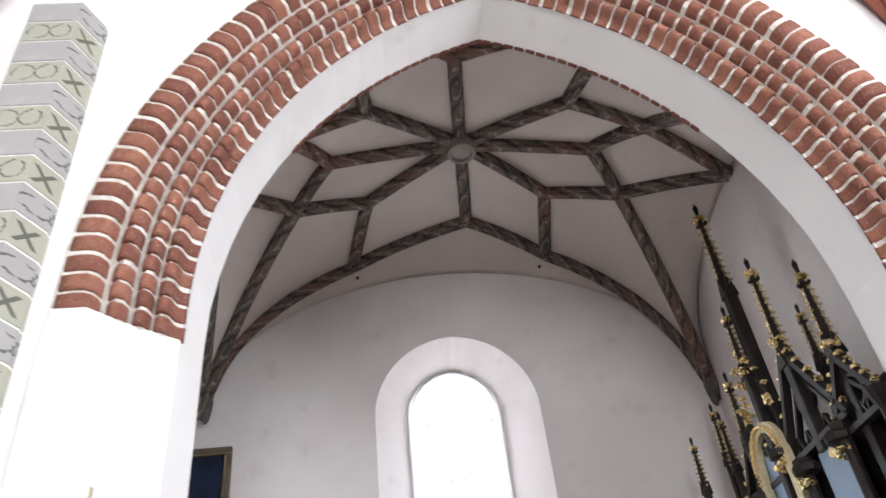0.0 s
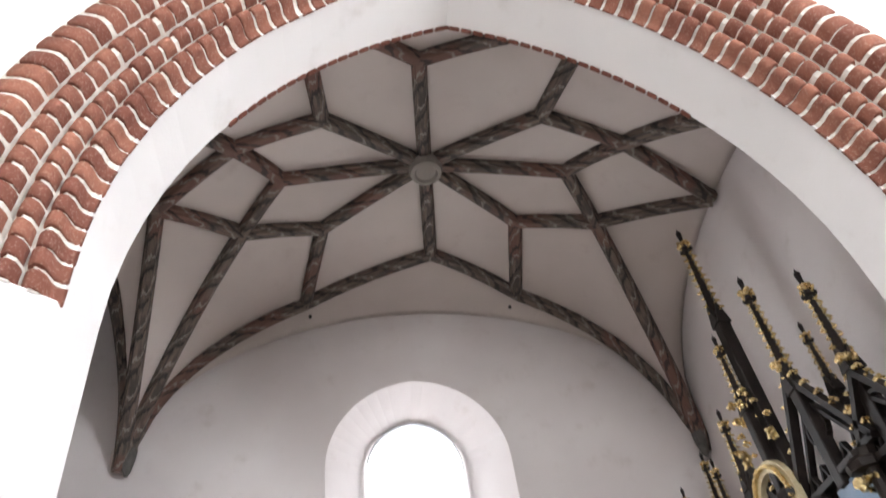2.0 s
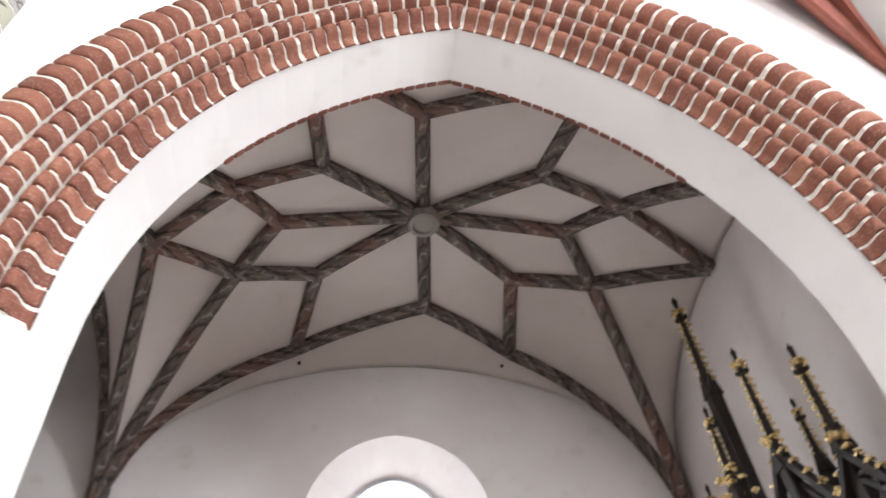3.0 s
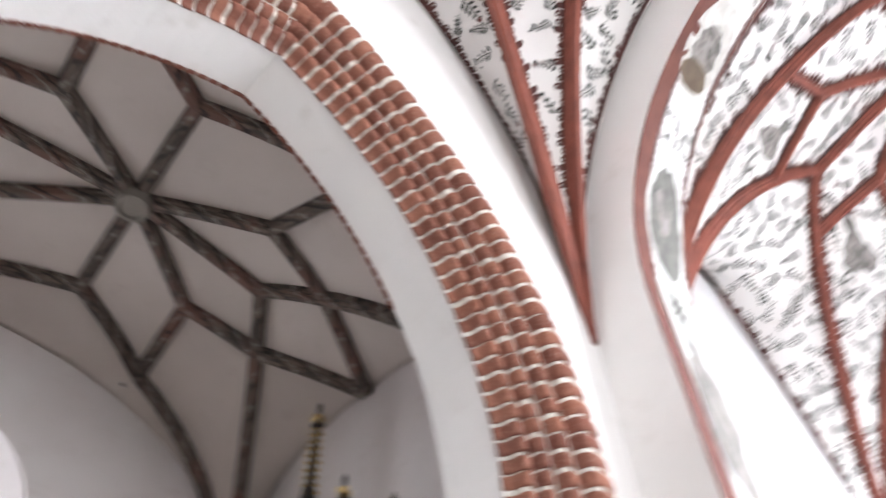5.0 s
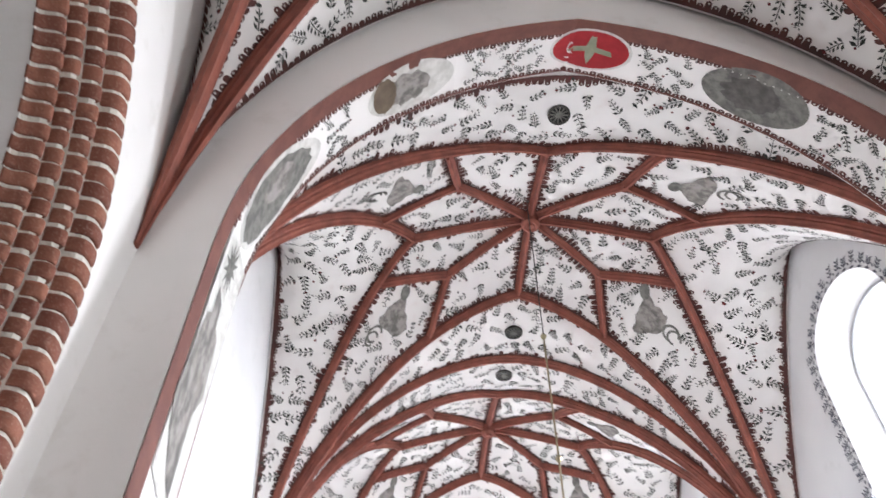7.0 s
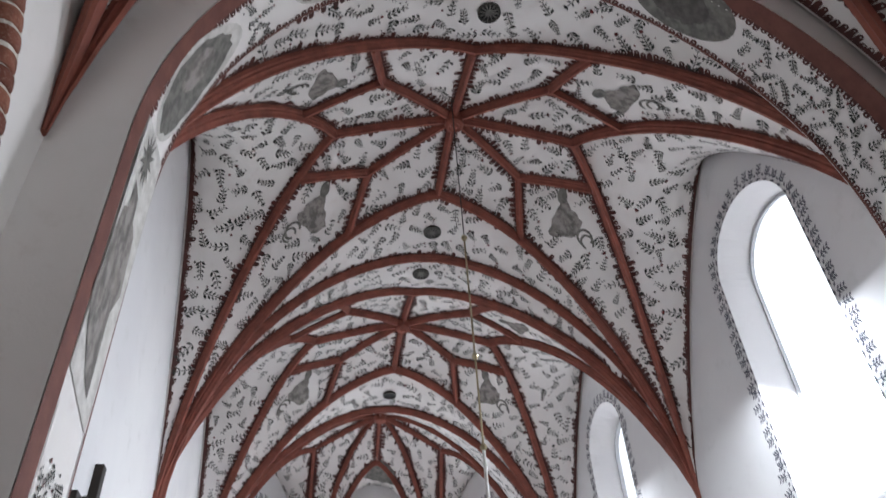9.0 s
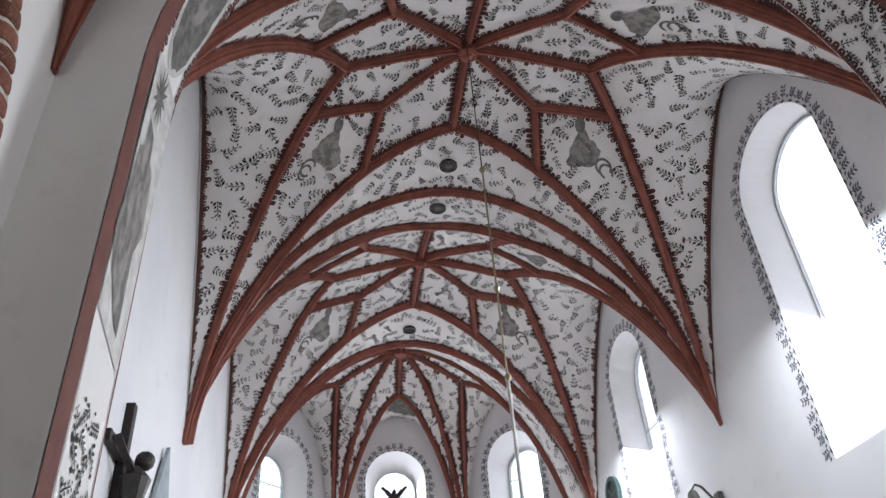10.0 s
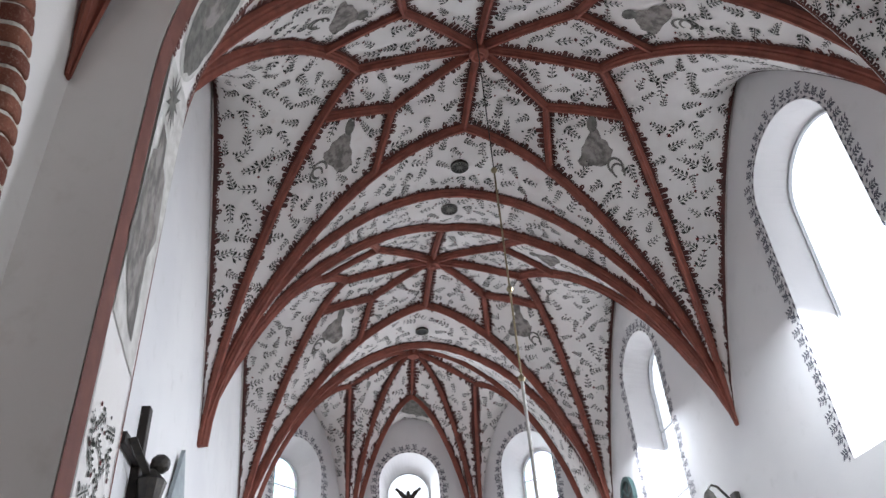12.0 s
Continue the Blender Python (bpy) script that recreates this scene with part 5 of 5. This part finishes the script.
# gables with tracery and gilt leaves
rnd = random.Random(9)
for gy, gz, w, h in ((6.27, 4.58, 0.58, 0.88), (7.42, 4.39, 0.47, 0.70), (5.56, 4.12, 0.40, 0.56)):
    bm = bmesh.new()
    for s in (-1, 1):
        bar(bm, (AX - 0.06, gy, gz), (AX - 0.06, gy + s * w, gz - h), 0.05, 0.08)
        bar(bm, (AX - 0.02, gy, gz - 0.22), (AX - 0.02, gy + s * w * 0.8, gz - h), 0.03, 0.06)
    bar(bm, (AX - 0.06, gy - w, gz - h), (AX - 0.06, gy + w, gz - h), 0.05, 0.08)
    g = part("gable", bm, M_BLACK, altar)
    bm = bmesh.new()
    for i in range(20):
        a = 2 * math.pi * i / 20
        b = 2 * math.pi * (i + 1) / 20
        bar(bm, (AX - 0.02, gy + 0.13 * math.cos(a), gz - h * 0.55 + 0.13 * math.sin(a)), (AX - 0.02, gy + 0.13 * math.cos(b), gz - h * 0.55 + 0.13 * math.sin(b)), 0.025, 0.05)
    for q in (-2, -1, 0, 1, 2):
        yy = gy + q * w * 0.3
        for s in (-1, 1):
            bar(bm, (AX - 0.02, yy + s * 0.07, gz - h), (AX - 0.02, yy, gz - h + 0.17), 0.02, 0.05)
    tagged(part("tracery", bm, M_BLACK, g), kind="stuff")
    bm = bmesh.new()
    for s in (-1, 1):
        for i in range(6):
            f = (i + 0.6) / 6
            leaf_cluster(bm, (AX - 0.07, gy + s * (w * f + 0.03), gz - h * f + 0.05), 0.045, rnd, 5)
    leaf_cluster(bm, (AX - 0.06, gy, gz + 0.10), 0.09, rnd, 7)
    tagged(part("gilt_leaves", bm, M_GOLD, g, "gilded leaves along the gable"), kind="stuff")
bm = bmesh.new()
for i in range(26):
    leaf_cluster(bm, (AX - 0.1 + rnd.uniform(-0.08, 0.08), 6.85 + rnd.uniform(-0.30, 0.30), 4.55 + rnd.uniform(-0.26, 0.30)), rnd.uniform(0.035, 0.065), rnd, 6)
tagged(part("gilt_foliage", bm, M_GOLD, altar, "gilded foliage cluster"), kind="stuff")
for y, z, r in ((6.844, 3.70, 0.12), (6.536, 3.43, 0.12), (5.872, 3.43, 0.13), (7.48, 3.51, 0.09)):
    bm = bmesh.new()
    leaf_cluster(bm, (AX - 0.16, y, z), r * 0.75, rnd, 8)
    part("rosette", bm, M_GOLD, altar, "gilded rosette")
    bm = turned(bmesh.new(), [(0.03, -0.02), (0.12, 0.0), (0.13, 0.05), (0.09, 0.09)], (AX - 0.12, y, z + 0.10), 8)
    part("console", bm, M_BLACK, altar)
# niche frame with the pale picture behind it
pts = []
for i in range(17):
    a = math.pi * i / 16
    pts.append((AX - 0.12, 7.05 + 0.30 * math.cos(a), 3.72 + 0.45 * math.sin(a) ** 0.8))
pts = [(AX - 0.12, 7.35, 1.6)] + pts + [(AX - 0.12, 6.75, 1.6)]
bm = sweep(pts, [(-0.05, -0.03), (-0.05, 0.03), (0.0, 0.06), (0.05, 0.03), (0.05, -0.03)], up=lambda p: (-1, 0, 0.001))
niche = part("niche_frame", bm, M_GILT_WHITE, altar, "cream and gilt arched frame")
bm = bmesh.new()
for i in range(1, len(pts) - 1):
    for q in range(3):
        f = q / 3
        p = Vector(pts[i]).lerp(Vector(pts[i + 1]), f)
        leaf_cluster(bm, (p.x - 0.05, p.y, p.z), 0.03, rnd, 4)
tagged(part("frame_carving", bm, M_GOLD, niche), kind="stuff")
bm = box(bmesh.new(), AX - 0.08, AX - 0.05, 6.80, 7.30, 1.6, 3.95)
part("niche_picture", bm, M_BLUE, altar, "pale blue painted panel")
bm = box(bmesh.new(), AX - 0.06, AX - 0.03, 5.90, 6.38, 1.6, 3.62)
part("niche_picture", bm, M_BLUE, altar, "pale blue painted panel")
for y in (5.2, 5.84, 6.57, 7.53, 8.2):
    bm = turned(bmesh.new(), [(0.06, 1.1), (0.085, 1.15), (0.055, 1.25), (0.05, 3.5), (0.08, 3.58), (0.10, 3.66)], (AX - 0.1, y, 0), 10)
    part("column", bm, M_BLACK, altar)

# ---------------------------------------------------------------- things in the chancel
cross = holder("crucifix", "dark wooden crucifix with a carved figure on the chancel wall", "crucifix", place=(7.40, 3.86, 3.9))
bm = box(bmesh.new(), -0.06, 0.06, -0.03, 0.075, -1.3, 1.05, 0.01)
part("upright", bm, M_BLACK, cross)
bm = box(bmesh.new(), -0.65, 0.65, -0.035, 0.035, 0.42, 0.54, 0.01)
part("arm", bm, M_BLACK, cross)
bm = bmesh.new()
turned(bm, [(0.03, -1.0), (0.08, -0.8), (0.07, -0.4), (0.13, -0.15), (0.10, 0.05), (0.15, 0.28), (0.07, 0.36), (0.03, 0.40)], (0, -0.14, 0), 10)
bmesh.ops.create_icosphere(bm, subdivisions=2, radius=0.10, matrix=Matrix.Translation((0.05, -0.19, 0.47)))
bar(bm, (0, -0.13, 0.28), (-0.55, -0.07, 0.5), 0.07, 0.07)
bar(bm, (0, -0.13, 0.28), (0.55, -0.07, 0.5), 0.07, 0.07)
part("figure", bm, M_IRON, cross)
bm = turned(bmesh.new(), [(0.10, -0.45), (0.15, -0.35), (0.16, -0.12), (0.12, -0.08)], (0, -0.14, 0), 10)
part("cloth", bm, M_BLUE, cross, "pale blue cloth")

bm = bmesh.new()
f = [[bm.verts.new((9.5 + a, 3.985 + d, z)) for a, z in ((-0.62, 3.2), (0.62, 3.2), (0.62, 4.1), (0.0, 5.3), (-0.62, 4.1))] for d in (0.0, -0.05)]
for i in range(5):
    bm.faces.new((f[0][i], f[0][(i + 1) % 5], f[1][(i + 1) % 5], f[1][i]))
bm.faces.new(f[1])
tagged(part("wall_tabernacle", bm, plain("blue_grey_stone", (0.36, 0.40, 0.42), (0.28, 0.31, 0.33), 0.8, scale=5).m), "blue-grey gabled stone tabernacle on the chancel wall", "tabernacle")

wheel = holder("wreath_board", "round dark green carved board on the chancel wall", "carving", place=(15.3, -3.82, 6.25))
bm = bmesh.new()
n = 28
rings = [[bm.verts.new((r * math.cos(2 * math.pi * i / n), d, r * math.sin(2 * math.pi * i / n))) for i in range(n)] for r, d in ((0.42, -0.04), (0.42, 0.06), (0.33, 0.06), (0.33, -0.04))]
for a, b in zip(rings, rings[1:] + rings[:1]):
    for i in range(n):
        bm.faces.new((a[i], a[(i + 1) % n], b[(i + 1) % n], b[i]))
M_GREEN = plain("dark_green_paint", (0.03, 0.06, 0.06), (0.05, 0.09, 0.085), 0.5, scale=6).m
part("rim", bm, M_GREEN, wheel)
bm = turned(bmesh.new(), [(0.02, -0.03), (0.33, -0.02), (0.33, 0.0), (0.02, 0.0)], sides=20)
bmesh.ops.rotate(bm, verts=bm.verts, cent=(0, 0, 0), matrix=Matrix.Rotation(math.pi / 2, 3, "X"))
part("board", bm, M_BLACK, wheel)
for k in range(3):
    bm = box(bmesh.new(), -0.33, 0.33, 0.0, 0.04, -0.02, 0.02)
    bmesh.ops.rotate(bm, verts=bm.verts, cent=(0, 0, 0), matrix=Matrix.Rotation(k * math.pi / 3 + 0.3, 3, "Y"))
    part("spoke", bm, M_GREEN, wheel)

sconce = holder("wall_lamp", "small grey wall lamp on a curved iron bracket", "lamp", place=(11.1, -3.93, 4.75))
bm = sweep([(0, 0, 0.1), (0, 0.10, 0.22), (0, 0.2, 0.35), (0.0, 0.3, 0.38), (0, 0.36, 0.3)], [(-0.015, -0.015), (-0.015, 0.015), (0.015, 0.015), (0.015, -0.015)], up=(1, 0, 0.01))
part("bracket", bm, M_IRON, sconce)
bm = turned(bmesh.new(), [(0.03, 0.12), (0.07, 0.08), (0.12, -0.1), (0.13, -0.12), (0.05, -0.05)], (0, 0.36, 0.18), 12)
part("shade", bm, M_FIGURE, sconce)
bm = box(bmesh.new(), -0.09, 0.09, -0.09, 0.0, -0.15, 0.25, 0.02)
part("backplate", bm, M_IRON, sconce)

stat = holder("window_statue", "small dark winged crucifix standing before the east window", "crucifix", place=(20.45, sheared(19.8) + 0.02, 7.55))
bm = turned(bmesh.new(), [(0.10, -2.76), (0.07, -0.5), (0.10, 0.0), (0.12, 0.35), (0.06, 0.5), (0.07, 0.58), (0.02, 0.66)], sides=10)
for s in (-1, 1):
    bar(bm, (0, 0, 0.35), (0, s * 0.22, 0.62), 0.12, 0.04)
    bar(bm, (0, s * 0.2, 0.6), (0, s * 0.34, 0.72), 0.08, 0.03)
part("figure", bm, M_IRON, stat)

# ---------------------------------------------------------------- brick arch
PITCH = 0.129
ORDERS = [[(0.582, 3.675), (0.50, 3.666), (0.44, 3.668), (0.405, 3.683), (0.385, 3.712), (0.378, 3.75), (0.378, 3.83), (0.582, 3.83)],
          [(0.360, 3.79), (0.350, 3.757), (0.325, 3.736), (0.293, 3.733), (0.265, 3.750), (0.250, 3.782), (0.250, 3.87), (0.360, 3.87)],
          [(0.238, 3.85), (0.228, 3.822), (0.205, 3.803), (0.178, 3.803), (0.156, 3.822), (0.148, 3.85), (0.150, 3.92), (0.238, 3.92)],
          [(0.142, 3.90), (0.128, 3.872), (0.100, 3.858), (0.070, 3.864), (0.052, 3.890), (0.046, 3.925), (0.028, 3.952), (0.000, 3.962), (-0.014, 3.985), (-0.012, 4.09), (0.142, 4.09)]]
ORDERS = [[(r * 0.955, min(3.612 + (y - 3.67) * 1.38, 4.10 if r > 0.06 else 4.026)) for r, y in o] for o in ORDERS]
moulding = tagged(new("brick_arch_moulding"), "moulded red brick arch orders with wide pale mortar joints", "arch", kind="structure")


def brick_mesh(order, arc):
    """One moulded brick about the arc's centre (arc) or about its own middle (straight)."""
    bm = bmesh.new()
    rnd = random.Random(len(order))
    rings = []
    for s, k in ((-0.5, -0.008), (-0.43, 0.003), (-0.2, 0.006), (0.25, 0.005), (0.44, 0.002), (0.5, -0.009)):
        ring = []
        for r, y in order:
            yy = y - k if y < 4.02 else y
            if arc:
                a = s * 0.81 * (PITCH / (R_IN + 0.27))
                ring.append(bm.verts.new(((R_IN + r) * math.cos(a), yy, (R_IN + r) * math.sin(a))))
            else:
                ring.append(bm.verts.new((r, yy, s * 0.81 * PITCH)))
        rings.append(ring)
    n = len(order)
    for a, b in zip(rings, rings[1:]):
        for i in range(n):
            bm.faces.new((a[i], a[(i + 1) % n], b[(i + 1) % n], b[i]))
    bm.faces.new(rings[0])
    bm.faces.new(list(reversed(rings[-1])))
    bmesh.ops.recalc_face_normals(bm, faces=bm.faces)
    me = bpy.data.meshes.new("brick")
    bm.to_mesh(me)
    bm.free()
    me.polygons.foreach_set("use_smooth", [len(p.vertices) == 4 for p in me.polygons])
    me.materials.append(M_BRICK)
    return me


arc_mesh, straight_mesh = [brick_mesh(o, True) for o in ORDERS], [brick_mesh(o, False) for o in ORDERS]
STEP = PITCH / (R_IN + 0.27)
END = math.acos(OFF / (R_IN + 0.27))
n_arc = int(END / STEP)
rnd = random.Random(3)
for s in (-1, 1):
    flip = Matrix.Diagonal((s, 1, 1, 1))
    n_low = ROWS_LOW[s]
    for k in range(n_low + n_arc):
        for o in range(4):
            jit = Matrix.Translation((0, rnd.uniform(-0.006, 0.006), 0)) @ Matrix.Rotation(rnd.uniform(-0.012, 0.012) * (0.3 if k >= n_low else 1), 4, "Y")
            if k < n_low:
                m = Matrix.Translation((CX + s * H_IN, 0, SPRING - (k + 0.5) * PITCH)) @ flip @ jit
                me = straight_mesh[o]
            else:
                a = (k - n_low + 0.5) * STEP * END / (n_arc * STEP)
                m = Matrix.Translation((CX - s * OFF, 0, SPRING)) @ flip @ Matrix.Rotation(-a + rnd.uniform(-0.003, 0.003), 4, "Y") @ Matrix.Translation((0, rnd.uniform(-0.006, 0.006), 0))
                me = arc_mesh[o]
            ob = new("brick", me)
            ob.parent = moulding
            ob.matrix_basis = m
# narrow closing bricks at the crown
CROWN = SPRING + math.sqrt(R_IN ** 2 - OFF ** 2)
for o in range(3):
    ob = new("brick", straight_mesh[o])
    ob.parent = moulding
    ob.matrix_basis = Matrix.Translation((CX, 0.004, CROWN)) @ Matrix.Rotation(-math.pi / 2, 4, "Y") @ Matrix.Diagonal((1, 1, (1.05, 0.6, 0.35)[o], 1))
# mortar bed behind the bricks
bed = [(0.61, 3.684), (0.50, 3.676), (0.44, 3.679), (0.40, 3.70), (0.372, 3.765), (0.345, 3.765), (0.30, 3.745), (0.262, 3.765), (0.244, 3.835), (0.225, 3.832), (0.19, 3.814), (0.16, 3.832), (0.146, 3.888), (0.125, 3.884), (0.095, 3.872), (0.062, 3.895), (0.045, 3.945), (0.012, 3.975), (0.002, 4.06), (0.61, 4.06)]
bed = [(max(r, 0.012) * 0.955, min(3.612 + (y - 3.67) * 1.38, 4.10 if r > 0.3 else 4.022)) for r, y in bed]
bm = bmesh.new()
prev = None
path = [(-1, (SPRING - Z_BRICK[-1]) * (1 - i / 6), None) for i in range(6)] + [(-1, 0, END * i / 40) for i in range(41)] + [(1, 0, END * (1 - i / 40)) for i in range(41)] + [(1, (SPRING - Z_BRICK[1]) * (i + 1) / 6, None) for i in range(6)]
for s, low, ang in path:
    ring = []
    for r, y in bed:
        if ang is None:
            ring.append(bm.verts.new((CX + s * (H_IN + r), y, SPRING - low)))
        else:
            ring.append(bm.verts.new((CX - s * OFF + s * (R_IN + r) * math.cos(ang), y, SPRING + (R_IN + r) * math.sin(ang))))
    if prev:
        for i in range(len(bed)):
            bm.faces.new((prev[i], prev[(i + 1) % len(bed)], ring[(i + 1) % len(bed)], ring[i]))
    prev = ring
part("mortar_bed", bm, M_MORTAR, moulding, "pale lime mortar")
# small bricks along the chapel-side edge of the reveal
bm = bmesh.new()
k_n = int(END * R_IN / 0.1)
for s in (-1, 1):
    for k in range(int(k_n * 0.45), k_n):
        a = (k + 0.5) / k_n * END
        c = Vector((CX - s * OFF + s * R_IN * math.cos(a), 0, SPRING + R_IN * math.sin(a)))
        m = Matrix.Translation(c + Vector((0, Y_CHAPEL + 0.005, 0))) @ Matrix.Rotation(-a * s, 4, "Y") @ Matrix.Diagonal((0.024, 0.034, 0.080, 1))
        bmesh.ops.create_cube(bm, size=1.0, matrix=m)
tagged(part("edge_bricks", bm, M_BRICK, moulding, "thin row of brick along the chapel edge"), kind="stuff")
